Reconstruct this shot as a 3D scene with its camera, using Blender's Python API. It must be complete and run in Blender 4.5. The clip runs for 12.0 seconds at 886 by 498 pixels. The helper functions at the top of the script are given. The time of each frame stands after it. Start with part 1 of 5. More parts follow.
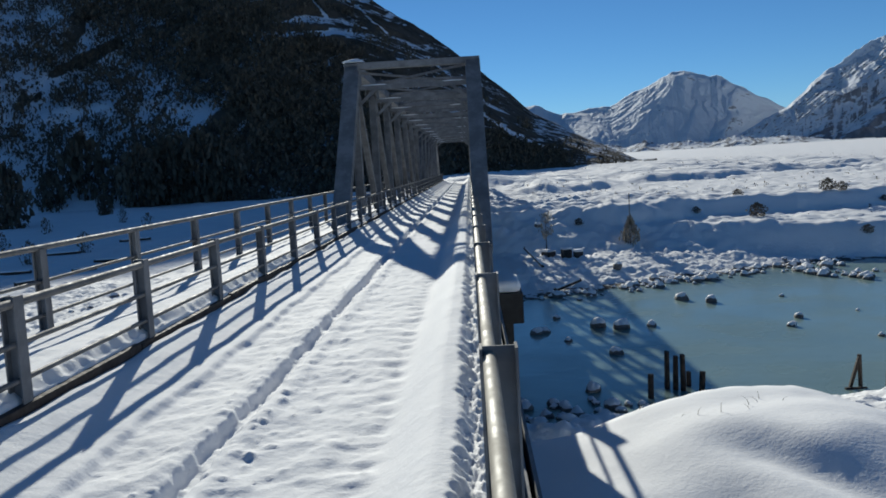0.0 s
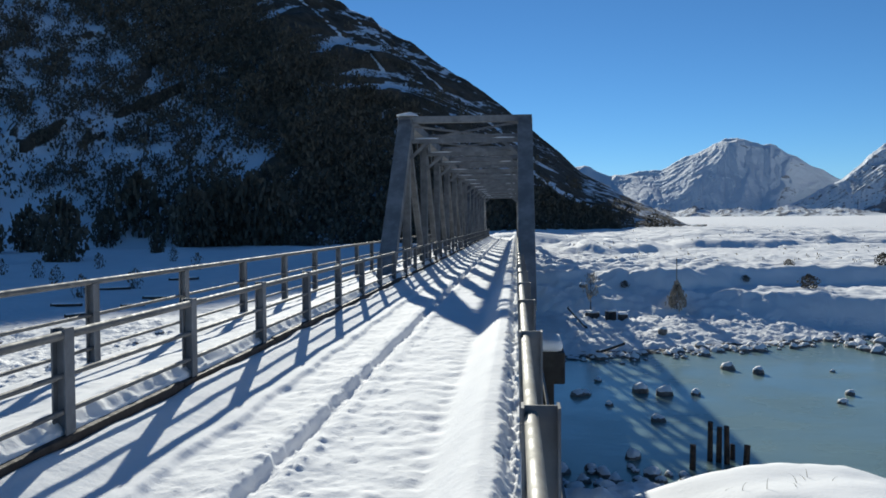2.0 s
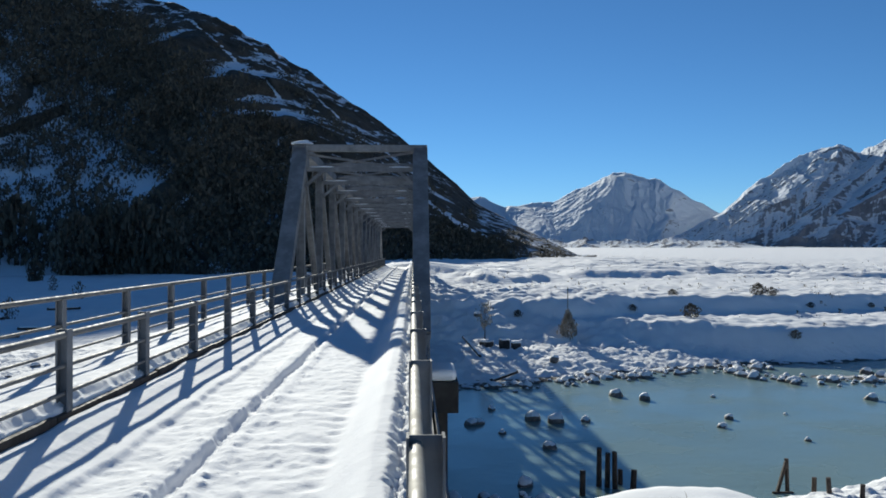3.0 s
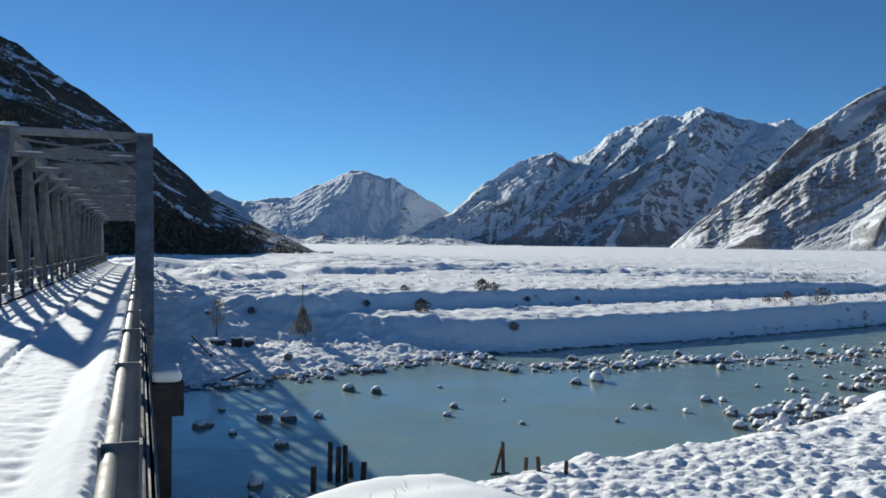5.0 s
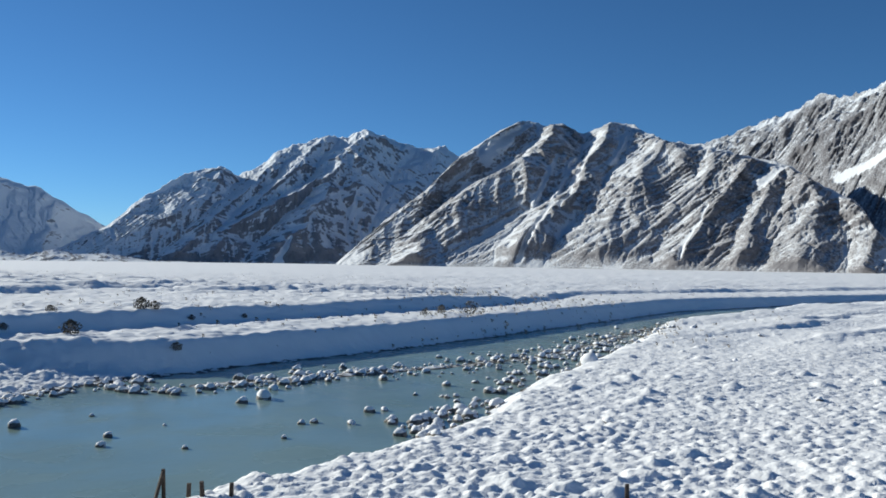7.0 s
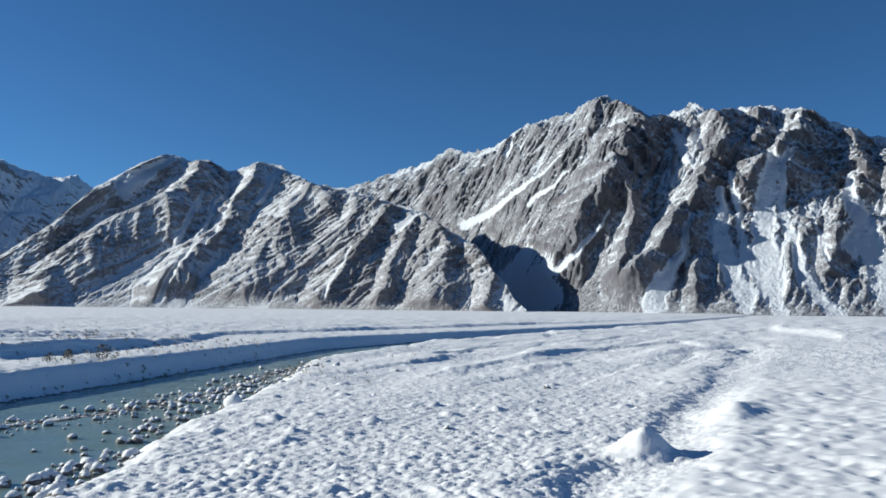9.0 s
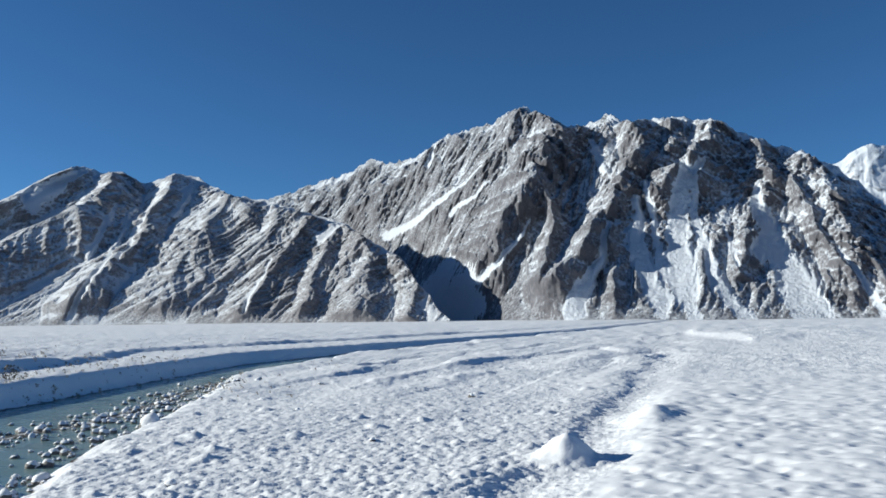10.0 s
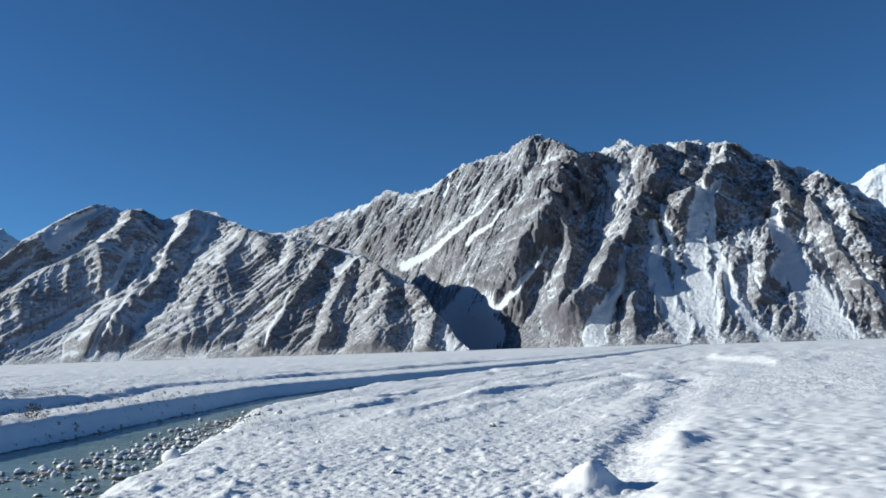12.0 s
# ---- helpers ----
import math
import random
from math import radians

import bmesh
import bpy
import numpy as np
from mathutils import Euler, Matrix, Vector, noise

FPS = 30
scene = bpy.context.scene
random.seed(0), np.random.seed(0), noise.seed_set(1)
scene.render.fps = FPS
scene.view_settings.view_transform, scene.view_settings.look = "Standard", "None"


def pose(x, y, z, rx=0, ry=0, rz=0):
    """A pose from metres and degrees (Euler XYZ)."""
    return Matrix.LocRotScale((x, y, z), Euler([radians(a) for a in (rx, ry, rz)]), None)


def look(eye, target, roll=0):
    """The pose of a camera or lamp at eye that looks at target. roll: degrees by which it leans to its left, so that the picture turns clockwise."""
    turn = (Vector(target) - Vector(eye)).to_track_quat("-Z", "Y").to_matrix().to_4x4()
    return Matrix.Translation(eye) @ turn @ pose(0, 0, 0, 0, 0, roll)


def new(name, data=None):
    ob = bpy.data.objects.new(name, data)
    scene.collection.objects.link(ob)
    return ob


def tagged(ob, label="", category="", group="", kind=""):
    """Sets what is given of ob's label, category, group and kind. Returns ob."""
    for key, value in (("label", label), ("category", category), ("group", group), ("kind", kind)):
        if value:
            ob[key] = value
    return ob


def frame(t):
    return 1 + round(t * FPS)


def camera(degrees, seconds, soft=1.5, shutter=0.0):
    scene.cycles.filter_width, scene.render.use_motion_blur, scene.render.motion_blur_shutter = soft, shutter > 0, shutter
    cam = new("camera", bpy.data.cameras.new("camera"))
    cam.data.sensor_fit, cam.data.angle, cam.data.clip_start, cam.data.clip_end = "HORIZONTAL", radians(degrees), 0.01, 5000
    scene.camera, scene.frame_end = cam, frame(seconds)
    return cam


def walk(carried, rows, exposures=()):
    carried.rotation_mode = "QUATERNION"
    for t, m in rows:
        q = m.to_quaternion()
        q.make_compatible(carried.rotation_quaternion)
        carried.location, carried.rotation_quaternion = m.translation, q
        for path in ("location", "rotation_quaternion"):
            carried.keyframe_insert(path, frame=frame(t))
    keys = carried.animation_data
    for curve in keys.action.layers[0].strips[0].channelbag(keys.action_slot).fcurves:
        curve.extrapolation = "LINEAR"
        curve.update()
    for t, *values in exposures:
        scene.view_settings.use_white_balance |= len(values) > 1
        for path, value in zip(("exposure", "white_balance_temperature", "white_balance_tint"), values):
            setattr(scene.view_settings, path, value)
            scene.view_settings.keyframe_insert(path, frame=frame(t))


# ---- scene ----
# The carried camera: x right of the road's edge rail, y along the bridge, z above the deck.
cam = camera(56.0, 12.0, soft=1.7)
PATH = [
    (0.0, pose(0.00, 0.0, 2.0, 84.09, 3.22, 1.79)),
    (0.5, pose(0.03, 0.0, 2.0, 86.30, -0.53, 5.72)),
    (1.0, pose(0.02, 0.0, 2.0, 87.00, 0.08, 4.21)),
    (1.5, pose(0.00, 0.0, 2.0, 89.15, 0.55, 6.38)),
    (2.0, pose(-0.02, 0.0, 2.0, 87.91, 0.43, 5.02)),
    (2.5, pose(-0.03, 0.0, 2.0, 89.50, -0.06, 3.19)),
    (2.7, pose(-0.01, 0.0, 2.0, 89.91, 0.04, 1.14)),
    (4.3, pose(0.15, 0.0, 2.0, 89.49, -1.07, -13.54)),
    (4.5, pose(0.16, 0.0, 2.0, 89.85, -0.73, -15.04)),
    (5.0, pose(0.17, 0.0, 2.0, 89.74, -0.61, -20.00)),
    (5.5, pose(0.18, 0.0, 2.0, 89.94, -0.98, -26.24)),
    (6.0, pose(0.18, 0.0, 2.0, 90.09, -1.01, -31.56)),
    (6.5, pose(0.18, 0.0, 2.0, 90.72, -1.21, -36.99)),
    (6.7, pose(0.18, 0.0, 2.0, 90.86, -1.00, -39.32)),
    (8.3, pose(0.18, 0.0, 2.0, 92.71, -0.41, -57.11)),
    (8.5, pose(0.18, 0.0, 2.0, 92.84, -0.43, -60.15)),
    (9.0, pose(0.18, 0.0, 2.0, 94.09, -0.42, -66.53)),
    (9.5, pose(0.18, 0.0, 2.0, 95.11, 0.53, -70.08)),
    (10.0, pose(0.18, 0.0, 2.0, 94.80, 0.78, -71.76)),
    (10.5, pose(0.18, 0.0, 2.0, 96.09, 0.57, -73.21)),
    (11.0, pose(0.18, 0.0, 2.0, 97.22, 1.32, -73.62)),
    (11.5, pose(0.18, 0.0, 2.0, 96.79, 1.39, -71.64)),
    (12.0, pose(0.18, 0.0, 2.0, 96.84, 1.97, -70.45)),
]
walk(cam, PATH, exposures=[(0.0, 0.25, 5550, -2), (0.6, 0.42, 5550, -2), (2.7, 0.50, 5550, -2), (5.5, 0.50, 5530, -2), (8.5, 0.45, 5400, -2), (12.0, 0.42, 5330, -2)])

# ---------------------------------------------------------------- light
SUN_AZ, SUN_EL = -12.4, 18.7
world = bpy.data.worlds.new("winter_sky")
scene.world = world
world.use_nodes = True
wn = world.node_tree.nodes
sky = wn.new("ShaderNodeTexSky")
sky.sky_type = "NISHITA"
sky.sun_disc = False
sky.sun_elevation, sky.sun_rotation = radians(SUN_EL), radians(SUN_AZ)
sky.altitude, sky.air_density, sky.dust_density, sky.ozone_density = 3000, 1.0, 0.0, 5.2
world.node_tree.links.new(sky.outputs[0], wn["Background"].inputs[0])
wn["Background"].inputs[1].default_value = 0.058
sun = new("sun", bpy.data.lights.new("sun", "SUN"))
sun.data.energy, sun.data.angle, sun.data.color = 4.95, radians(0.53), (1.0, 0.84, 0.68)
SUN_DIR = Vector((math.sin(radians(SUN_AZ)) * math.cos(radians(SUN_EL)), math.cos(radians(SUN_AZ)) * math.cos(radians(SUN_EL)), math.sin(radians(SUN_EL))))
sun.matrix_world = look(SUN_DIR * 50, (0, 0, 0))


# ---------------------------------------------------------------- noise
def rnd(ix, iy, seed):
    """A value from 0 to 1 for each lattice point."""
    h = (ix.astype(np.int64) * 374761393 + iy.astype(np.int64) * 668265263 + seed * 1274126177) & 0xFFFFFFFF
    h = ((h ^ (h >> 13)) * 1103515245) & 0xFFFFFFFF
    h = ((h ^ (h >> 15)) * 2246822519) & 0xFFFFFFFF
    return ((h ^ (h >> 16)) & 0xFFFFFF) / float(0x1000000)


def grad_noise(x, y, seed=0):
    """Gradient noise, about -1 to 1."""
    x, y = np.asarray(x, float), np.asarray(y, float)
    ix, iy = np.floor(x), np.floor(y)
    fx, fy = x - ix, y - iy
    ux, uy = fx * fx * fx * (fx * (fx * 6 - 15) + 10), fy * fy * fy * (fy * (fy * 6 - 15) + 10)

    def corner(dx, dy):
        a = rnd(ix + dx, iy + dy, seed) * 2 * np.pi
        return np.cos(a) * (fx - dx) + np.sin(a) * (fy - dy)
    a = corner(0, 0) * (1 - ux) + corner(1, 0) * ux
    b = corner(0, 1) * (1 - ux) + corner(1, 1) * ux
    return (a * (1 - uy) + b * uy) * 1.5


def fbm(x, y, octaves=4, seed=0, gain=0.5):
    s, amp = 0, 1.0
    for o in range(octaves):
        s = s + amp * grad_noise(x * 2 ** o + 17.3 * o, y * 2 ** o - 9.1 * o, seed + o)
        amp *= gain
    return s


def ridged(x, y, octaves=5, seed=0, gain=0.5):
    """Sharp crests and round hollows, about -1 to 1."""
    s, amp, total, w = 0, 1.0, 0, 1.0
    for o in range(octaves):
        n = 1 - np.abs(grad_noise(x * 2 ** o + 5.7 * o, y * 2 ** o + 3.3 * o, seed + o))
        n = n * n * w
        w = np.clip(n * 1.6, 0, 1)
        s, total, amp = s + amp * n, total + amp, amp * gain
    return s / total * 2 - 1


def domes(x, y, cell, seed, fill=0.7, size=0.62, sharp=0.8):
    """Rounded lumps, one in most cells of a jittered lattice; 0 to 1."""
    gx, gy = x / cell, y / cell
    ix, iy = np.floor(gx), np.floor(gy)
    best = np.zeros_like(gx)
    for dx in (-1, 0, 1):
        for dy in (-1, 0, 1):
            jx, jy = ix + dx, iy + dy
            px, py = jx + rnd(jx, jy, seed), jy + rnd(jx, jy, seed + 1)
            r = size * (0.45 + 0.75 * rnd(jx, jy, seed + 2)) * (rnd(jx, jy, seed + 3) < fill)
            d2 = ((gx - px) ** 2 + (gy - py) ** 2) / np.maximum(r * r, 1e-6)
            best = np.maximum(best, np.clip(1 - d2, 0, 1) ** sharp * (0.4 + r))
    return best


def smooth(a, b, v):
    t = np.clip((v - a) / (b - a), 0, 1)
    return t * t * (3 - 2 * t)


# ---------------------------------------------------------------- materials
class Shade:
    """A node material with a few short ways to add nodes."""
    def __init__(self, name):
        self.mat = bpy.data.materials.new(name)
        self.mat.use_nodes = True
        self.tree = self.mat.node_tree
        self.bsdf = self.tree.nodes["Principled BSDF"]

    def node(self, kind, **values):
        n = self.tree.nodes.new(kind)
        for key, v in values.items():
            if key in ("operation", "data_type", "blend_type", "attribute_name", "interpolation_type", "feature", "noise_dimensions"):
                setattr(n, key, v)
            else:
                n.inputs[key.replace("_", " ")].default_value = v
        return n

    def link(self, a, b):
        self.tree.links.new(a, b)

    def coords(self):
        return self.node("ShaderNodeNewGeometry").outputs["Position"]

    def noise(self, scale, detail=4.0, rough=0.55, at=None, stretch=None):
        n = self.node("ShaderNodeTexNoise", Scale=scale, Detail=detail, Roughness=rough)
        at = at or self.coords()
        if stretch:
            m = self.node("ShaderNodeVectorMath", operation="MULTIPLY")
            m.inputs[1].default_value = stretch
            self.link(at, m.inputs[0])
            at = m.outputs[0]
        self.link(at, n.inputs["Vector"])
        return n.outputs[0]

    def ramp(self, value, lo, hi, a=0.0, b=1.0):
        n = self.node("ShaderNodeMapRange", interpolation_type="SMOOTHSTEP")
        for k, v in zip((1, 2, 3, 4), (lo, hi, a, b)):
            n.inputs[k].default_value = v
        self.link(value, n.inputs[0])
        return n.outputs[0]

    def maths(self, op, a, b=0.0):
        n = self.node("ShaderNodeMath", operation=op)
        for i, v in enumerate((a, b)):
            if isinstance(v, (int, float)):
                n.inputs[i].default_value = v
            else:
                self.link(v, n.inputs[i])
        return n.outputs[0]

    def mix(self, fac, a, b):
        n = self.node("ShaderNodeMix", data_type="RGBA")
        for i, v in ((6, a), (7, b)):
            if isinstance(v, tuple):
                n.inputs[i].default_value = (*v, 1)
            else:
                self.link(v, n.inputs[i])
        self.link(fac, n.inputs[0])
        return n.outputs[2]

    def bump(self, height, strength, distance):
        n = self.node("ShaderNodeBump", Strength=strength, Distance=distance)
        self.link(height, n.inputs["Height"])
        last = self.bsdf.inputs["Normal"]
        if last.is_linked:
            self.link(last.links[0].from_socket, n.inputs["Normal"])
        self.link(n.outputs[0], last)

    def colour(self, c):
        if isinstance(c, tuple):
            self.bsdf.inputs["Base Color"].default_value = (*c, 1)
        else:
            self.link(c, self.bsdf.inputs["Base Color"])

    def set(self, **values):
        for key, v in values.items():
            s = self.bsdf.inputs[key.replace("_", " ")]
            if isinstance(v, (int, float)):
                s.default_value = v
            else:
                self.link(v, s)
        return self


def snow_material(name, grain, coarse):
    s = Shade(name)
    n = s.noise(0.35, 5)
    s.colour(s.mix(s.ramp(n, 0.35, 0.7), (0.845, 0.85, 0.86), (0.89, 0.89, 0.895)))
    s.set(Roughness=0.85, Specular_IOR_Level=0.12)
    s.bump(s.noise(coarse, 5, 0.6), 0.25, 0.3 / coarse)
    s.bump(s.noise(grain, 3, 0.7), 0.35, 0.25 / grain)
    return s.mat


def wear_material(name, a, b, scale, rough=0.6, metal=0.0, grain=60.0, depth=0.003):
    s = Shade(name)
    s.colour(s.mix(s.ramp(s.noise(scale, 6, 0.65), 0.35, 0.68), a, b))
    s.set(Roughness=s.ramp(s.noise(scale * 2.3, 4), 0.3, 0.7, rough - 0.1, min(rough + 0.12, 1)), Metallic=metal)
    s.bump(s.noise(grain, 4, 0.6), 0.6, depth)
    return s.mat


def mountain_material(name, rock_a, rock_b, snow_a, scale, lo, hi, speckle=0.0, crags=1.0, dust=0.0):
    """Rock that shows through snow where the face is steep and where the wind has bared it."""
    s = Shade(name)
    at = s.coords()
    geo = s.node("ShaderNodeNewGeometry")
    sep = s.node("ShaderNodeSeparateXYZ")
    s.link(geo.outputs["Normal"], sep.inputs[0])
    lie = s.node("ShaderNodeAttribute")
    lie.attribute_name = "lie"
    big, mid, fine = s.noise(scale, 6, 0.6, at), s.noise(scale * 5, 6, 0.65, at), s.noise(scale * 22, 5, 0.65, at)
    f = s.maths("ADD", s.maths("MULTIPLY", sep.outputs["Z"], 0.80), s.maths("MULTIPLY", big, 0.25))
    f = s.maths("ADD", f, s.maths("MULTIPLY", mid, 0.40))
    f = s.maths("ADD", f, s.maths("MULTIPLY", fine, 0.40 + speckle))
    f = s.maths("ADD", f, lie.outputs["Fac"])
    rock = s.mix(s.ramp(s.noise(scale * 3, 9, 0.72, at), 0.36, 0.64), rock_a, rock_b)
    grain = s.ramp(s.maths("ADD", fine, s.maths("MULTIPLY", f, 0.5)), 0.85, 1.12, 0.0, dust)
    s.colour(s.mix(s.maths("MAXIMUM", s.ramp(f, lo, hi), grain), rock, snow_a))
    s.set(Roughness=0.85, Specular_IOR_Level=0.15)
    s.bump(mid, 0.9, crags * 0.025 / scale)
    s.bump(fine, 0.9, crags * 0.006 / scale)
    return s.mat


def ground_material():
    """Snow that has melted away to dark wet gravel at the waterline."""
    s = Shade("snowy_ground")
    at = s.coords()
    n = s.noise(0.35, 5)
    white = s.mix(s.ramp(n, 0.35, 0.7), (0.845, 0.85, 0.86), (0.89, 0.89, 0.895))
    gravel = s.mix(s.ramp(s.noise(6.0, 4), 0.35, 0.65), (0.035, 0.033, 0.03), (0.12, 0.11, 0.10))
    sep = s.node("ShaderNodeSeparateXYZ")
    s.link(at, sep.inputs[0])
    level = s.maths("ADD", sep.outputs["Z"], s.maths("MULTIPLY", s.noise(1.3, 4), 0.35))
    s.colour(s.mix(s.ramp(level, -5.80, -5.72), gravel, white))
    s.set(Roughness=0.85, Specular_IOR_Level=0.12)
    low = s.ramp(sep.outputs["Z"], -4.95, -5.15)
    s.bump(s.maths("MULTIPLY", s.maths("SUBTRACT", s.noise(1.9, 3, 0.5), 0.5), low), 0.38, 0.34)
    plain = s.maths("MAXIMUM", s.ramp(sep.outputs["Y"], 66.0, 80.0), s.ramp(sep.outputs["X"], 70.0, 130.0))
    s.bump(s.maths("MULTIPLY", s.maths("SUBTRACT", s.noise(0.9, 5, 0.62, None, (0.35, 1.0, 1.0)), 0.5), plain), 0.6, 0.45)
    s.bump(s.noise(3.0, 4, 0.55), 0.22, 0.05)
    s.bump(s.noise(24.0, 3, 0.7), 0.3, 0.012)
    return s.mat


GROUND = ground_material()
SNOW = snow_material("fresh_snow", 55.0, 4.0)
SNOW_ROAD = snow_material("trodden_snow", 30.0, 7.0)
STEEL = wear_material("weathered_grey_steel", (0.135, 0.138, 0.145), (0.235, 0.237, 0.242), 1.7, 0.8, 0.0, 40, 0.004)
GALV = wear_material("galvanised_rail", (0.26, 0.235, 0.185), (0.42, 0.385, 0.31), 3.0, 0.68, 0.0, 50, 0.0004)
RAIL_GREY = wear_material("dull_grey_rail", (0.13, 0.125, 0.12), (0.22, 0.21, 0.195), 3.0, 0.72, 0.0, 50, 0.001)
CONCRETE = wear_material("dark_concrete", (0.022, 0.020, 0.018), (0.052, 0.047, 0.041), 1.3, 0.85, 0, 18, 0.01)
TIMBER = wear_material("wet_timber", (0.032, 0.024, 0.019), (0.068, 0.050, 0.038), 4.0, 0.8, 0, 25, 0.01)
STONE = wear_material("river_stone", (0.09, 0.085, 0.08), (0.24, 0.22, 0.20), 2.2, 0.75, 0, 9, 0.02)
BARK = wear_material("bark", (0.05, 0.04, 0.035), (0.11, 0.09, 0.07), 5.0, 0.9, 0, 20, 0.02)
LEAF = wear_material("dark_beech_foliage", (0.066, 0.056, 0.038), (0.135, 0.115, 0.078), 0.5, 0.8, 0, 6, 0.05)
FROSTED = wear_material("frosted_twigs", (0.24, 0.21, 0.16), (0.42, 0.375, 0.31), 3.0, 0.9, 0, 12, 0.02)
DRY = wear_material("dry_tawny_twigs", (0.18, 0.152, 0.115), (0.34, 0.29, 0.225), 2.0, 0.9, 0, 12, 0.02)


def water_material():
    s = Shade("glacial_water")
    s.colour(s.mix(s.ramp(s.noise(0.07, 3), 0.35, 0.65), (0.165, 0.232, 0.215), (0.21, 0.285, 0.26)))
    s.set(Roughness=s.ramp(s.noise(0.25, 3), 0.3, 0.7, 0.12, 0.3), IOR=1.33)
    s.bump(s.noise(1.6, 4, 0.5, None, (1.0, 1.6, 1.0)), 0.25, 0.05)
    return s.mat


WATER = water_material()
# The rock's slight blue cast is aerial haze put into its colour.
ALP = mountain_material("haze_tinted_rock_and_snow", (0.094, 0.091, 0.101), (0.160, 0.156, 0.168), (0.62, 0.645, 0.685), 0.008, 1.19, 1.33, 0.58, 2.6, 0.38)
# Distance haze is mixed into this colour: the rock leans blue.
HAZED_ALP = mountain_material("hazed_distant_alpine_snow", (0.155, 0.165, 0.19), (0.25, 0.26, 0.285), (0.72, 0.75, 0.79), 0.005, 0.96, 1.22, 0.1, 1.2)
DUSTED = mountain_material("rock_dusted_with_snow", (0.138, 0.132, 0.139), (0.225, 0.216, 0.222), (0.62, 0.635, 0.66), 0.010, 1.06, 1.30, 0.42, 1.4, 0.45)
HILL = mountain_material("shaded_hillside", (0.045, 0.040, 0.030), (0.10, 0.085, 0.065), (0.80, 0.83, 0.88), 0.03, 1.05, 1.17)


# ---------------------------------------------------------------- mesh helpers
def mesh_object(name, verts, faces, material, parent=None, label="", shade=True):
    me = bpy.data.meshes.new(name)
    me.from_pydata(verts if isinstance(verts, list) else verts.tolist(), [], faces if isinstance(faces, list) else faces.tolist())
    if shade:
        me.shade_smooth()
    me.materials.append(material)
    ob = new(name, me)
    if parent:
        ob.parent = parent
    if label:
        ob["label"] = label
    return ob


def part(name, bm, material, parent=None, label="", shade=False):
    me = bpy.data.meshes.new(name)
    bm.to_mesh(me)
    bm.free()
    if shade:
        me.shade_smooth()
    me.materials.append(material)
    ob = new(name, me)
    if parent:
        ob.parent = parent
    if label:
        ob["label"] = label
    return ob


def sheet_faces(nu, nv):
    i = np.arange((nu - 1) * (nv - 1))
    a = (i // (nv - 1)) * nv + i % (nv - 1)
    return np.stack([a, a + nv, a + nv + 1, a + 1], 1)


def sheet(name, X, Y, Z, material, lie=None, parent=None, label=""):
    """A grid of points as one mesh."""
    nu, nv = X.shape
    me = bpy.data.meshes.new(name)
    f = sheet_faces(nu, nv)
    me.vertices.add(nu * nv)
    me.vertices.foreach_set("co", np.stack([X, Y, Z], 2).reshape(-1).astype(np.float32))
    me.loops.add(f.size)
    me.loops.foreach_set("vertex_index", f.reshape(-1).astype(np.int32))
    me.polygons.add(len(f))
    me.polygons.foreach_set("loop_start", (np.arange(len(f)) * 4).astype(np.int32))
    me.update(calc_edges=True)
    me.shade_smooth()
    if lie is not None:
        at = me.attributes.new("lie", "FLOAT", "POINT")
        at.data.foreach_set("value", lie.reshape(-1).astype(np.float32))
    me.materials.append(material)
    ob = new(name, me)
    if parent:
        ob.parent = parent
    if label:
        ob["label"] = label
    return ob


def box(bm, a, b, bevel=0.0):
    """A box between two corners."""
    lo, hi = Vector([min(p, q) for p, q in zip(a, b)]), Vector([max(p, q) for p, q in zip(a, b)])
    made = bmesh.ops.create_cube(bm, size=1.0, matrix=Matrix.Translation((lo + hi) / 2) @ Matrix.Diagonal((*(hi - lo), 1)))
    if bevel:
        edges = {e for v in made["verts"] for e in v.link_edges}
        bmesh.ops.bevel(bm, geom=list(edges), offset=bevel, segments=2, affect="EDGES", profile=0.6)


def along(p, q, up=(0, 0, 1)):
    """The pose of a bar from p to q: its z runs along it, its x lies level where it can."""
    p, q = Vector(p), Vector(q)
    z = (q - p).normalized()
    x = Vector(up).cross(z)
    x = Vector((1, 0, 0)) if x.length < 1e-4 else x.normalized()
    m = Matrix((x, z.cross(x), z)).transposed().to_4x4()
    return Matrix.Translation(p) @ m, (q - p).length


def channel_bar(bm, p, q, wide, deep, thick=0.02):
    """A rolled steel section with two flanges and a web, in one piece."""
    m, n = along(p, q)
    w, d, t = wide / 2, deep / 2, thick
    outline = ((-w, -d), (-w + t, -d), (-w + t, -t / 2), (w - t, -t / 2), (w - t, -d), (w, -d), (w, d), (w - t, d), (w - t, t / 2), (-w + t, t / 2), (-w + t, d), (-w, d))
    ends = [[bm.verts.new(m @ Vector((x, y, z))) for x, y in outline] for z in (0, n)]
    for k in range(12):
        bm.faces.new((ends[0][k], ends[0][(k + 1) % 12], ends[1][(k + 1) % 12], ends[1][k]))
    bm.faces.new(ends[0][::-1])
    bm.faces.new(ends[1])


def box_bar(bm, p, q, wide, deep, bevel=0.012):
    m, n = along(p, q)
    made = bmesh.ops.create_cube(bm, size=1.0, matrix=m @ Matrix.Translation((0, 0, n / 2)) @ Matrix.Diagonal((wide, deep, n, 1)))
    if bevel:
        edges = {e for v in made["verts"] for e in v.link_edges}
        bmesh.ops.bevel(bm, geom=list(edges), offset=bevel, segments=1, affect="EDGES")


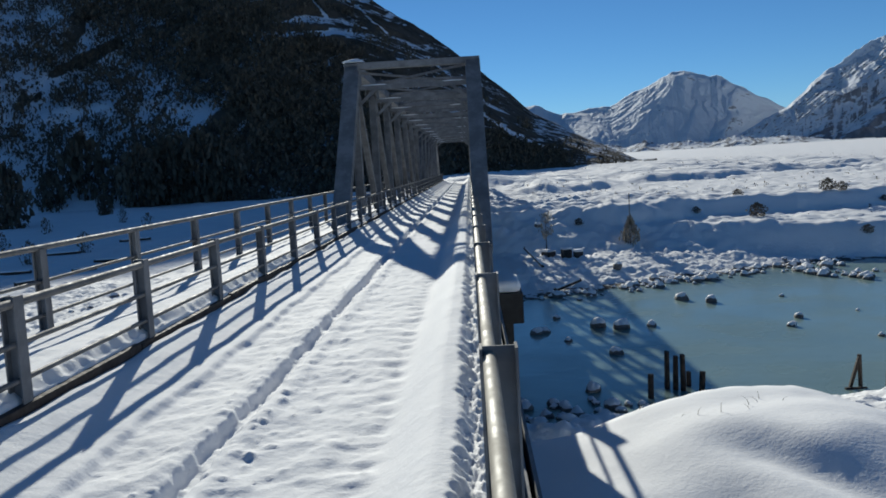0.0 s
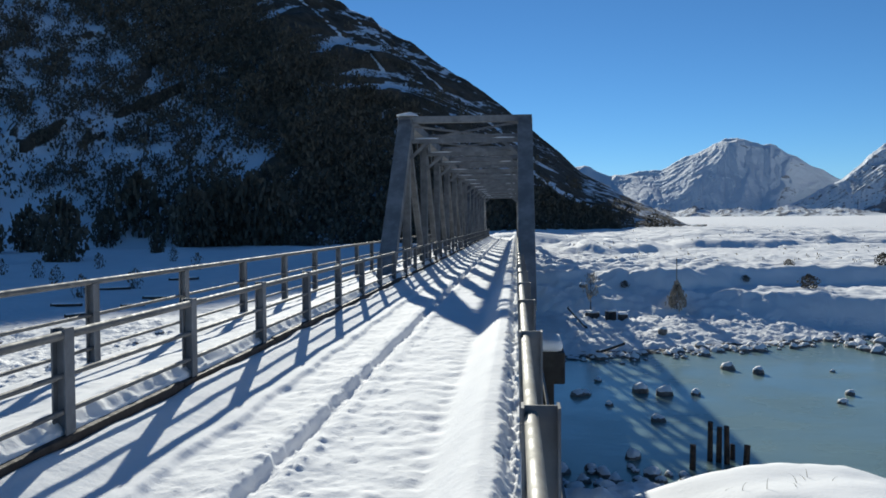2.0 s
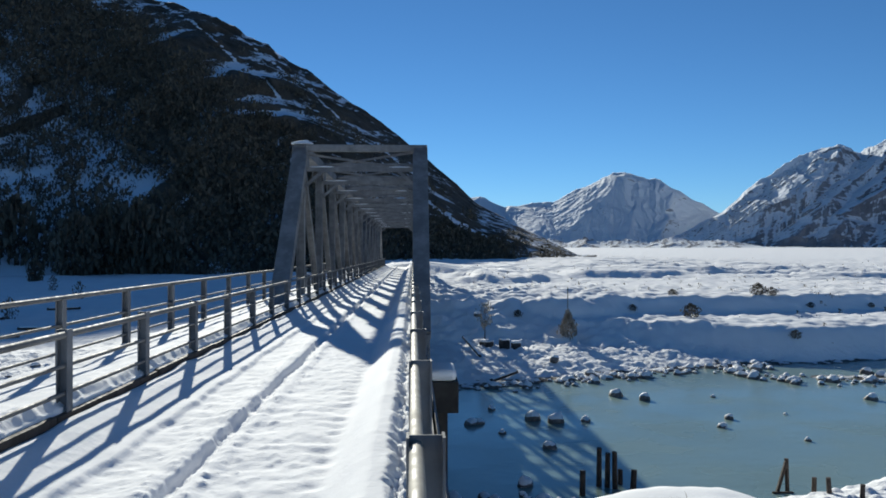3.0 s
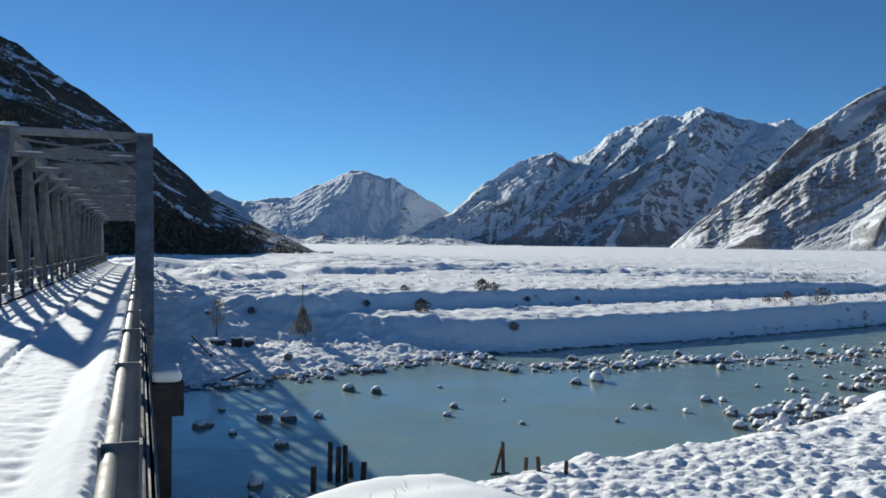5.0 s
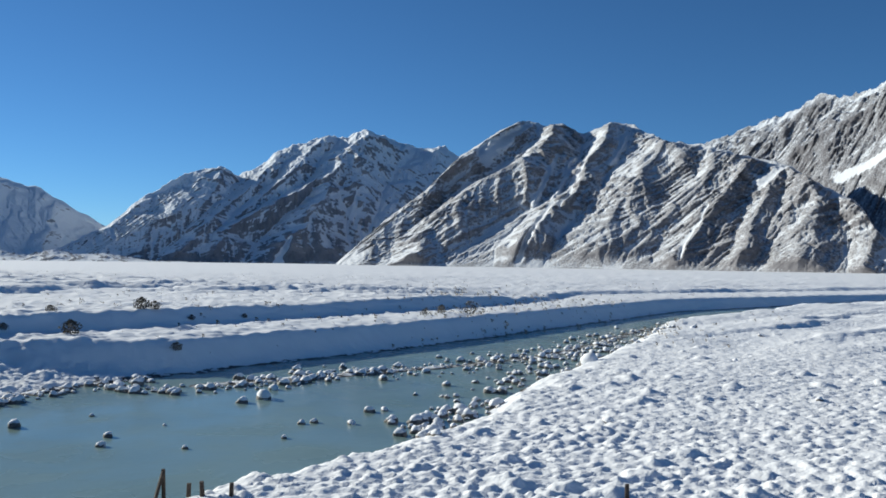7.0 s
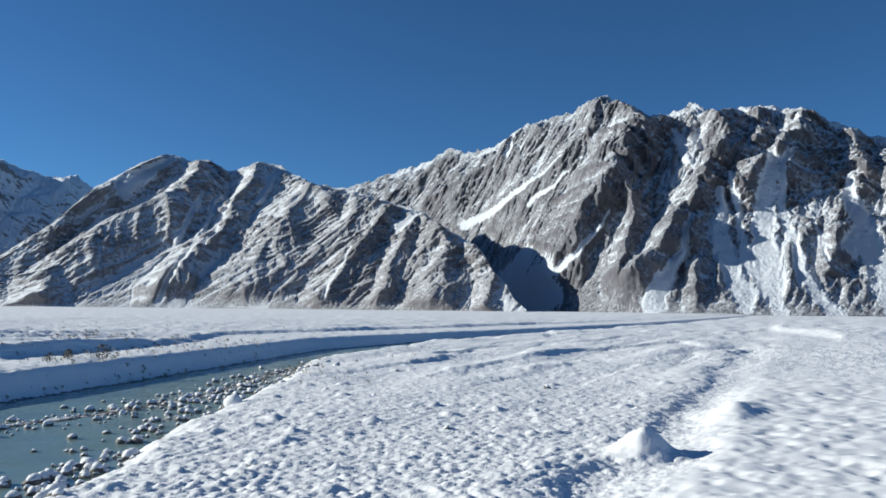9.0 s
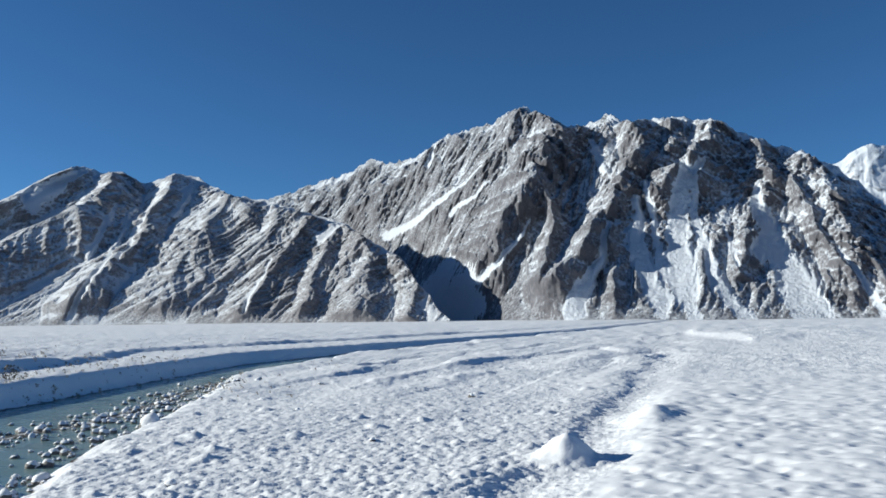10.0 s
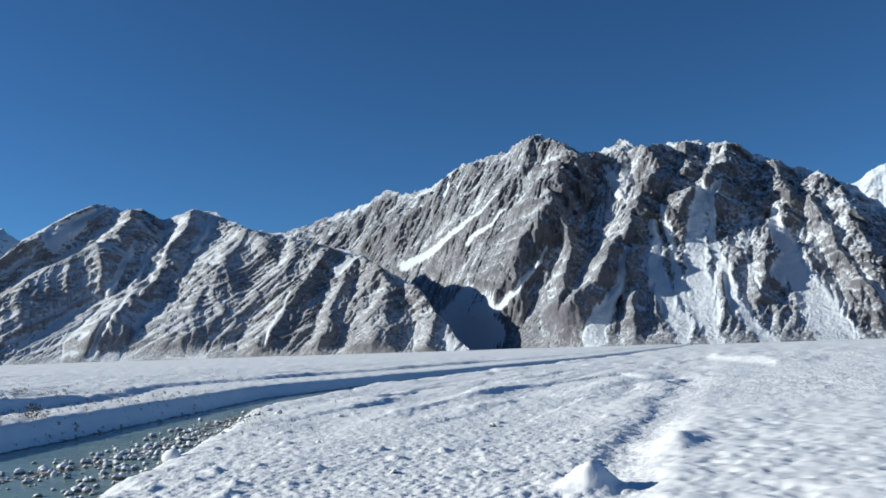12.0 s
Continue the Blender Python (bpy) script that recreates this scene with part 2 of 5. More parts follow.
def tube(bm, p, q, r, sides=14):
    m, n = along(p, q)
    bmesh.ops.create_cone(bm, cap_ends=False, segments=sides, radius1=r, radius2=r, depth=n, matrix=m @ Matrix.Translation((0, 0, n / 2)))


# ---------------------------------------------------------------- the ground and the river
FAR_SHORE = ((-60, -16, -12, -8, 3, 21, 55, 137, 226, 420, 900), (-60, -55, 26, 41, 46.5, 54.5, 61, 83, 84, 70, 60))
NEAR_SHORE = ((-8, 0, 11, 18, 27, 44, 80, 103, 181, 226, 420, 900), (-60, 23.5, 26, 28, 29.5, 38, 54, 66, 79, 81, 68, 59))
WATER_Z, FALL = -6.0, 0.0055


def ground_z(x, y):
    far, near = np.interp(x, *FAR_SHORE), np.interp(x, *NEAR_SHORE)
    wob = 0.7 * grad_noise(x / 5.0, y / 5.0, 3) + 0.35 * grad_noise(x / 1.7, y / 1.7, 4)
    r = np.hypot(x, y)
    lumps = 0.105 * domes(x, y, 0.56, 11, 0.8, 0.58, 1.15) + 0.24 * domes(x, y, 1.5, 21, 0.10, 0.5, 1.3) + 0.085 * domes(x, y, 0.36, 31, 0.65, 0.6, 1.2) + 0.035 * fbm(x / 0.5, y / 0.5, 3, 33, 0.6)
    fine = 1 - smooth(300, 900, r)
    # near bank: a stony flat beside the water
    flat = -5.35 + 0.25 * fbm(x / 18, y / 18, 3, 40) + lumps * fine
    # a dry channel between the stony flat and a smoother terrace
    edge = 6.4 + 0.012 * x + 1.5 * grad_noise(x / 11.0, 0.3, 50) + 0.5 * wob
    terrace = -4.85 + 0.15 * fbm(x / 9, y / 9, 3, 51) + 0.05 * domes(x, y, 0.95, 61, 0.8, 0.8) - 0.07 * domes(x, y, 0.72, 67, 0.6, 0.55) - 0.15 * domes(x + 0.3 * wob, y, 1.7, 68, 0.65, 0.42, 1.3) + 0.10 * domes(x, y, 2.6, 69, 0.5, 0.6, 1.2) + 0.02 * np.maximum(6 - y, 0)
    k = smooth(1.2, -3.5, y - edge) * smooth(14, 26, x) * (1 - smooth(200, 420, x))
    near_chan = smooth(18, 34, x) * (1 - smooth(130, 220, x))
    flat = flat + 0.16 * np.exp(-((y - edge - 4.2) / 2.6) ** 2) * near_chan
    flat = flat - 0.20 * smooth(2.9, 1.7, y - edge + 0.35 * fbm(x / 0.9, y / 0.9, 3, 53)) * near_chan * (y > edge - 8)
    flat = np.maximum(flat * (1 - k) + terrace * k, -5.62 + 0.3 * lumps)
    flat = flat + 1.55 * np.exp(-((x - 43.5) / 1.8) ** 2 - ((y - 7.6) / 1.25) ** 2) + 0.7 * np.exp(-((x - 60) / 5.0) ** 2 - ((y - 4.6) / 1.4) ** 2)
    bar = 1.0 * smooth(0, 5, y - 12 - 0.02 * x + wob) * smooth(26, 20, y - 0.02 * x + wob) * np.exp(-((x - 150) / 45) ** 2)
    brink = np.interp(y, (-60, -23, -8, 8, 13), (262, 229, 208, 295, 330)) + 2.5 * wob
    cut = 1.3 * smooth(0, 46, x - brink + 5 * fbm(x / 9, y / 5, 3, 60)) * smooth(-70, -35, y) * smooth(15, 9, y) * (1 - smooth(360, 520, x)) * (1 + 0.25 * fbm(x / 7, y / 4, 3, 59))
    flat = flat + 0.35 * bar + cut + (0.25 * fbm(x / 70, y / 9, 3, 58) * (1 - 0.7 * k) + 0.40 * (1 - k) * smooth(-0.03, 0.10, fbm(x / 75, y / 18, 3, 158))) * smooth(55, 130, x) * (1 - smooth(600, 1500, r))
    s_near = near - y + wob
    bank_near = np.where(s_near > 0, -6.1 + (flat + 6.1) * smooth(-0.3, 2.6, s_near), -6.6)
    # far bank: beach of stones, then two steps up to the plain
    toe = np.interp(x, (0, 20, 27, 28), (60, 59.0, 56.6, 0)) * (x < 27) + (far + 0.9) * (x >= 27) + wob * 0.12
    s_far = y - far + wob * np.where(x < 24, 0.7, 0.15)
    stony = 0.16 * domes(x, y, 0.50, 12, 0.8) + 0.09 * domes(x, y, 0.31, 32, 0.7) + 0.14 * domes(x, y, 1.1, 22, 0.2)
    beach = -6.15 + (0.3 + 0.6 * smooth(30, 20, x)) * smooth(-0.5, 9, s_far) + stony * smooth(-0.4, 0.6, s_far)
    s = y - toe
    west = smooth(26, 12, x + wob)
    step_two = 12.0 + 2.0 * grad_noise(x / 40, 0.7, 71) + 12 * smooth(90, 160, x) - 5.0 * west
    scarps = 0.42 * smooth(0.0, 0.05, fbm(x / 75 - 3, y / 13, 4, 180)) + 0.40 * smooth(0.12, 0.17, fbm(x / 40, y / 8, 4, 181)) - 0.35 * smooth(0.10, 0.16, fbm(x / 60 + 5, y / 10, 4, 182))
    plain = -2.25 + scarps * smooth(96, 140, r) * (1 - smooth(900, 1800, r)) + (0.16 * fbm(x / 40, y / 9, 4, 80) + 0.07 * fbm(x / 12, y / 3, 4, 84)) * (1 - smooth(400, 1500, r)) + 0.6 * fbm(x / 260, y / 60, 4, 82) * smooth(150, 500, r) - 0.8 * smooth(110, 300, x)
    t_one = (2.2 - 0.6 * smooth(30, 20, x)) * (1 - 0.30 * smooth(120, 260, x))
    up_two = (plain + (5.85 - 0.6 * smooth(30, 20, x)) - t_one) * (1 - 0.5 * smooth(70, 130, x))
    rise = t_one * smooth(0, 3.2 + 3.5 * west, s) + up_two * smooth(step_two, step_two + 3.0, s) * (1 - 0.75 * smooth(14, 4, x))
    rise = rise + up_two * 0.75 * smooth(14, 4, x) * smooth(4, 14, s)
    rough = ((0.11 + 0.14 * west) * fbm(x / 2.2, y / 2.2, 5, 90, 0.66) + 0.10 * domes(x, y, 0.8, 93, 0.45) + 0.05 * domes(x, y, 0.45, 94, 0.5)) * smooth(-1, 2, s)
    bank_far = beach + rise + rough * fine + 0.5 * lumps * west * smooth(22, 6, s)
    bank_far = np.where(s > 0.5, bank_far - stony * smooth(0.5, 2.0, s) * (0.95 - 0.35 * west) + (0.14 * lumps + 0.035 * fbm(x / 1.6, y / 0.8, 4, 92)) * smooth(15, 22, s), bank_far)
    mid = 0.5 * (far + near)
    z = np.where(y > mid, np.where(s_far > -0.5, bank_far, -6.6), bank_near)
    shoal = np.interp(x, (20, 34, 46, 58, 70, 80, 92), (51.0, 49.3, 48.2, 48.8, 53.0, 57.0, 62.0))
    z = np.maximum(z, -6.55 + (0.61 + 0.10 * fbm(x / 2.5, y / 1.2, 4, 88)) * np.exp(-((y - shoal) / 2.4) ** 2) * smooth(18, 26, x) * smooth(120, 95, x))
    z = np.where((x < -8) & (y < far), -6.6, z)
    # left of the bridge: rubble, then a snowy flat that rises to the hill
    left = -5.75 + 1.3 * lumps * (1 - smooth(55, 80, y)) + 1.5 * smooth(40, 160, y) + 0.3 * fbm(x / 14, y / 14, 4, 95)
    z = np.where((x < -9) & (y >= far), left, z)
    # embankment behind the abutment and the snowy shoulder beside the rail
    mound = -1.46 + 0.68 * np.exp(-((x - 3.3) / 2.0) ** 2 - ((y - 8.4) / 3.3) ** 2) + 0.07 * fbm(x / 1.8, y / 1.8, 2, 99) - 0.19 * np.exp(-((x - 3.0 + 0.55 * (y - 7.4)) / 0.32) ** 2 - ((y - 7.4) / 0.8) ** 2) - 0.07 * np.exp(-((x - 2.2) / 0.3) ** 2 - ((y - 6.9) / 0.5) ** 2) - 0.07 * domes(x, y, 0.9, 97, 0.7, 0.6, 1.6) * smooth(3.3, 4.2, x) * smooth(4.5, 6.5, y) - 0.38 * smooth(3.8, 6.5, x)
    m = smooth(12.6, 10.0, y + 0.25 * wob - 0.15 * (x - 3)) * smooth(13, 7.0, x - 0.2 * (y - 5)) * smooth(-16, -9, x)
    z = z * (1 - m) + np.maximum(z, mound) * m
    # road embankment on the far side
    lane = np.abs(x + 2.0)
    e = smooth(106, 112, y) * smooth(13, 4.2, lane + 0.5 * wob) * (1 - smooth(230, 300, y))
    z = z * (1 - e) + np.maximum(z, -0.20 - FALL * y) * e
    # low banks beside the road and across the plain
    knob = 1 + 0.12 * fbm(x / 5, y / 4, 3, 101)
    z = z + 0.8 * smooth(0, 4.5, y - 90 + 1.2 * wob) * (1 - smooth(112, 170, y)) * smooth(-7, -1, x) * smooth(11.5, 7, x + wob) * knob
    z = z + 0.7 * smooth(0, 4, y - 88 - 1.4 * (x - 7) + 1.2 * wob) * (1 - smooth(16, 40, y - 88 - 1.4 * (x - 7))) * smooth(6, 9, x) * smooth(21, 16, x + wob) * knob
    brim = np.interp(x, (20, 33, 44, 55, 62), (112, 112, 122, 139, 146))
    z = z + 0.75 * smooth(0, 3, y - brim + 0.7 * wob) * (1 - smooth(20, 60, y - brim)) * smooth(20, 25, x) * smooth(62, 50, x) * knob
    # the plain climbs a little towards the mountains
    return z + 0.0022 * np.maximum(r - 500, 0)


def build_ground():
    az = np.radians(np.concatenate([np.arange(-180, -44, 3.0), np.arange(-44, 106, 0.225), np.arange(106, 181, 3.0)]))
    rad = np.concatenate([[0.3, 1.5, 2.6], np.geomspace(3.4, 12, 80), np.geomspace(12.05, 90, 440), np.geomspace(90.5, 400, 150), np.geomspace(406, 4850, 90)])
    A, Rr = np.meshgrid(az, rad, indexing="ij")
    X, Y = np.sin(A) * Rr, np.cos(A) * Rr
    ob = sheet("ground", X, Y, ground_z(X, Y), GROUND)
    return tagged(ob, "deep fresh snow over stony river flats and plain", "snowy ground", kind="structure")


build_ground()

bm = bmesh.new()
for x0, x1 in ((-40, 60), (60, 240), (240, 900)):
    bmesh.ops.create_grid(bm, x_segments=8, y_segments=6, size=0.5, matrix=Matrix.Translation(((x0 + x1) / 2, 30, WATER_Z)) @ Matrix.Diagonal((x1 - x0, 140, 1, 1)))
bmesh.ops.remove_doubles(bm, verts=bm.verts, dist=0.01)
tagged(part("water", bm, WATER), "milky turquoise glacial river water, calm and shallow", "river", kind="structure")


# ---------------------------------------------------------------- mountains
def near_line(A, E, points):
    """How far each bearing and height lies from a bent line (degrees), and how far along it (0 to 1)."""
    best, part_of, n = np.full_like(A, 1e9), np.zeros_like(A), len(points) - 1
    for k in range(n):
        (ax, ay), (bx, by) = points[k], points[k + 1]
        dx, dy = bx - ax, by - ay
        t = np.clip(((A - ax) * dx + (E - ay) * dy) / (dx * dx + dy * dy), 0, 1)
        d = np.hypot(A - ax - t * dx, E - ay - t * dy)
        part_of = np.where(d < best, (k + t) / n, part_of)
        best = np.minimum(best, d)
    return best, part_of


def spur_line(A, E, points):
    """The distance of each bearing and height from a spur's crest, the way along it (degrees) and its side (1: to the right)."""
    best, way, side, done = np.full_like(A, 1e9), np.zeros_like(A), np.ones_like(A), 0.0
    for (ax, ay), (bx, by) in zip(points, points[1:]):
        dx, dy = bx - ax, by - ay
        n = math.hypot(dx, dy)
        t = np.clip(((A - ax) * dx + (E - ay) * dy) / (n * n), 0, 1)
        d = np.hypot(A - ax - t * dx, E - ay - t * dy)
        near = d < best
        way, best = np.where(near, done + t * n, way), np.where(near, d, best)
        side = np.where(near, np.where(dx * (E - ay) - dy * (A - ax) > 0, 1, -1), side)
        done += n
    return best, way, side


def blur(Z, n):
    """A running mean across the slope."""
    P = np.pad(Z, ((n, n + 1), (0, 0)), mode="edge")
    C = np.cumsum(P, 0)
    return (C[2 * n + 1:] - C[:-2 * n - 1])[:Z.shape[0]] / (2 * n + 1)


def carve_valleys(Z, D, step, keep, depth, talus, seed, turns=9, reach=5):
    """Lets water run down the face row by row, cuts its beds and lets the sides slide to their angle of rest."""
    nu, nv = Z.shape
    cols = np.arange(nu)
    dx = np.radians(step) * D
    rough = talus * (1.0 + 0.5 * fbm(cols[:, None] * 0.05 + 0 * D, np.arange(nv)[None, :] * 0.05 + 0 * D, 3, seed + 5))
    flow = np.ones_like(Z)
    for turn in range(turns):
        flow = np.ones_like(Z)
        for i in range(nv - 1, 0, -1):
            best, where = np.full(nu, -1e9), cols
            for k in range(-reach, reach + 1):
                j = np.clip(cols + k, 0, nu - 1)
                fall = (Z[:, i] - Z[j, i - 1]) / (np.hypot(D[:, i] - D[j, i - 1], k * dx[:, i]) + 1e-3)
                better = fall > best
                best, where = np.where(better, fall, best), np.where(better, j, where)
            flow[:, i - 1] += np.bincount(where, flow[:, i], nu)
        q = np.clip(np.log(flow / 2.5) / 5.0, 0, 1)
        Z = Z - keep * depth * q / turns
        for m in (1, 2, 4, 8, 16, 3, 1):
            up, down = np.vstack([Z[m:], Z[-m:]]), np.vstack([Z[:m], Z[:-m]])
            far_up, far_down = np.vstack([D[m:], D[-m:]]) - D, np.vstack([D[:m], D[:-m]]) - D
            low = np.minimum(up + rough * np.hypot(dx * m, far_up), down + rough * np.hypot(dx * m, far_down))
            Z = np.where(Z > low, Z + 0.75 * keep * (low - Z), Z)
        Z[:, 1:-1] = 0.9 * Z[:, 1:-1] + 0.05 * (Z[:, 2:] + Z[:, :-2])
    return Z, q


def massif(name, crest, foot, label, material, seed, step=0.07, rows=190, gully=500.0, amp=0.07, shear=((0, 0.0), (1, 0.0)), power=1.1, lie=0.0, low=0.0,
           base=-8.0, jag=0.02, back=1.35, spurs=(), chutes=(), bare=((0, 0.0), (1, 0.0)), valley=None, run=0.9, crag=0.0,
           carve=0.0, rough=0.10, talus=1.0, grit=1.0, stretch=1.7, height=1.0, dusting=None):
    """A mountain by the bearings (degrees), heights (degrees) and distances (m) of its crest, the distance of its foot, its spurs and its snow chutes."""
    c = np.array(crest, float)
    a = np.arange(c[0, 0], c[-1, 0] + step, step)
    el, cd = np.interp(a, c[:, 0], c[:, 1]), np.interp(a, c[:, 0], c[:, 2])
    fd = np.interp(a, [p[0] for p in foot], [p[1] for p in foot])
    sh = np.interp(a, [p[0] for p in shear], [p[1] for p in shear])[:, None]
    s = np.concatenate([np.linspace(0, 1, rows), np.linspace(1, back, rows // 5)[1:]])
    S, A = np.meshgrid(s, a)
    crest_z = (np.tan(np.radians(el)) * cd + 2.0)[:, None]
    D = fd[:, None] + (cd - fd)[:, None] * S
    midr = (cd + fd) / 2
    along_wall = np.cumsum(np.hypot(np.radians(step) * midr, np.gradient(midr)))
    arc = np.repeat(along_wall[:, None], len(s), 1)
    U = S * float(np.mean(cd - fd))
    if valley is not None:
        v = radians(valley)
        X, Y = np.sin(np.radians(A)) * D, np.cos(np.radians(A)) * D
        arc, U = X * math.sin(v) + Y * math.cos(v), X * math.cos(v) - Y * math.sin(v)
    high = np.maximum(crest_z - base, 5)
    peak = float(np.percentile(high, 80))
    tall = peak * np.clip(1.5 * high / peak, 0, 1)
    wx = arc + sh * U + 0.15 * gully * fbm(arc / (1.6 * gully), U / (1.6 * gully), 3, seed + 50)
    wy = U + 0.30 * gully * fbm(arc / (1.5 * gully) + 9, U / (1.5 * gully), 3, seed + 60)
    g = ridged(wx / gully, wy / (2.4 * gully), 3, seed, 0.45)
    wx2 = wx + 0.05 * gully * fbm(arc / (0.35 * gully), U / (0.35 * gully), 3, seed + 80)
    g2 = ridged(wx2 / (gully * 0.20), wy / (gully * run), 4, seed + 9, 0.6)
    wx3 = wx2 + 0.02 * gully * fbm(arc / (0.08 * gully), U / (0.08 * gully), 2, seed + 81)
    g3 = 0.7 * fbm(wx3 / (gully * 0.05), wy / (gully * 0.13), 4, seed + 19, 0.65) + 0.8 * ridged(wx3 / (gully * 0.055), wy / (gully * 0.30), 3, seed + 23)
    rocks = fbm(wx2 / (gully * 0.30), wy / (gully * 0.45), 6, seed + 41, 0.56) + 0.5 * ridged(wx2 / (gully * 0.22), wy / (gully * 0.5), 4, seed + 43, 0.45)
    if carve:
        g3 = fbm(wx2 / (gully * 0.07), wy / (gully * 0.07), 4, seed + 19, 0.65)
    prof = np.where(S <= 1, np.clip(S, 0, 1) ** power, 1 - 2.2 * (S - 1))
    foot_env = np.clip(S * 6, 0, 1)
    env = foot_env * np.where(S < 1, 1 - 0.85 * smooth(0.55, 1.0, S), 0.15)
    H = tall * env * amp * g * 1.3 + tall * foot_env * (0.26 * amp * g2 + 0.075 * amp * g3 + crag * rocks) * (1 - 0.4 * smooth(0.8, 1, S))
    E = prof * el[:, None]
    wob = 0.65 * fbm(A / 1.6, E / 1.6, 4, seed + 33)
    fresh = np.zeros_like(A)
    for *pts, w0, w1 in chutes:
        d, t = near_line(A + 0.4 * wob, E, pts)
        w = (w0 + (w1 - w0) * t) * (1.25 if carve else 1.0)
        k = smooth(1.0, 0.5, d / w + (0.28 if carve else 0.35) * g3)
        fresh = np.maximum(fresh, k)
        H = H * (1 - 0.75 * k) - tall * 0.008 * k
    if carve:
        keep = np.clip(S * 14, 0, 1) * np.where(S < 1, 1 - smooth(0.90, 1.0, S), 0.0)
        unit = float(np.radians(np.mean(midr)))
        crease = np.zeros_like(A)
        for *pts, width, rise in spurs:
            d, run_m, side = spur_line(A + 0.45 * wob, E + 0.3 * wob, pts)
            left, right = width if isinstance(width, tuple) else (width, width)
            x = np.clip(d / np.where(side > 0, right, left), 0, 1)
            lam = 0.55 * gully
            barbs = ridged((run_m * unit - 0.55 * d * unit) / lam + 31 * side, d * unit / (3.2 * lam), 4, seed + 7 * int(pts[0][0]), 0.6)
            h = height * tall * rise * ((1 - x) * (1 + 0.25 * barbs * np.minimum(1, 5 * x)) + 0.55 * x * (1 - x) * barbs)
            crease = np.maximum(crease, h)
        bed = np.clip(1 - fresh, 0.12, 1)
        G = 0
        for o, lam in enumerate((1.0, 0.5, 0.26, 0.13)):
            wl = lam * gully
            G = G + rough * wl ** 0.9 * gully ** 0.1 * ridged(wx / wl, wy / (stretch * wl), 2, seed + 11 * o, 0.5)
        basis = base + high * prof
        Z = basis + keep * (crease + G * tall / peak * (0.35 + 0.65 * bed))
        Z, q = carve_valleys(Z, D, step, keep, carve * tall, talus, seed, 5)
        both = lambda F, n: blur(blur(F, n).T, n).T
        off = Z - basis
        off = off - 0.7 * both(off - crease * keep, 45)
        calm = both(off, 26)
        off = off + (calm - 4.0 - off) * both(fresh, 2)
        # crags: broken ledges and ribs down to a few metres
        C = 0
        for o, wl in enumerate((46.0, 23.0, 12.0, 7.0)):
            wl = wl * grit
            C = C + crag * wl * ridged(wx3 / wl + 3 * o, (wy + 0.5 * sh * wx3) / (0.75 * wl), 2, seed + 90 + o, 0.5)
        cliff = smooth(-0.25, 0.5, fbm(wx / (0.8 * gully), wy / (0.8 * gully), 3, seed + 120) + 0.9 * (S - 0.45))
        off = off + C * keep * (0.30 + 0.70 * cliff) * (1 - 0.92 * fresh) * smooth(0.0, 0.05, S)
        # relief pushes the face out and in more than up and down
        Z = basis + 0.20 * off
        out = 0.85 * off * np.clip(S * 9, 0, 1)
        Z = np.where(S < 0.012, base - 15, Z)
        brow = np.tan(np.radians(el))[:, None] * (D - out) + 2.0
        Z = np.where((Z > brow) & (S < 0.999), brow + 0.12 * (Z - brow), Z)
        Z = Z + tall * jag * (ridged(arc / (gully * 0.30), U / (gully * 0.30), 4, seed + 70) + 0.2) * smooth(0.75, 1, S)
        D = D - out
        drift = np.clip((both(off, 3) - off) / 1.6, -1, 1) * 0.5 + np.clip((both(off, 9) - off) / 5.0, -1, 1) + 0.7 * smooth(0.35, 0.75, both(q, 1))
        L = lie + low * (S - 0.45) - 0.12 * smooth(0.16, 0.02, S) * (1 - fresh) + 0.13 * drift + 1.2 * fresh - 0.10 * cliff + 0.04 + np.interp(a, [p[0] for p in bare], [p[1] for p in bare])[:, None]
    else:
        # relief pushes the face out and in more than up and down
        Z = np.maximum(base + high * prof + 0.2 * H, base - 30)
        Z = Z + tall * jag * (ridged(arc / (gully * 0.30), U / (gully * 0.30), 4, seed + 70) + 0.2) * smooth(0.75, 1, S)
        D = D - 0.8 * H * np.clip(S * 4, 0, 1)
    if not carve:
        hollow = np.clip((blur(H, 5) - H) / (0.007 * peak), -1.5, 1.5) + np.clip((blur(H, 16) - H) / (0.022 * peak), -1.5, 1.5)
        L = lie + low * (S - 0.45) + 0.11 * hollow - 0.05 * g3 + 0.8 * fresh + np.interp(a, [p[0] for p in bare], [p[1] for p in bare])[:, None]
    if dusting:
        L = L + dusting(A + wob, E + 0.6 * wob)
    ob = sheet(name, np.sin(np.radians(A)) * D, np.cos(np.radians(A)) * D, Z, material, L)
    return tagged(ob, label, "mountain", kind="structure")


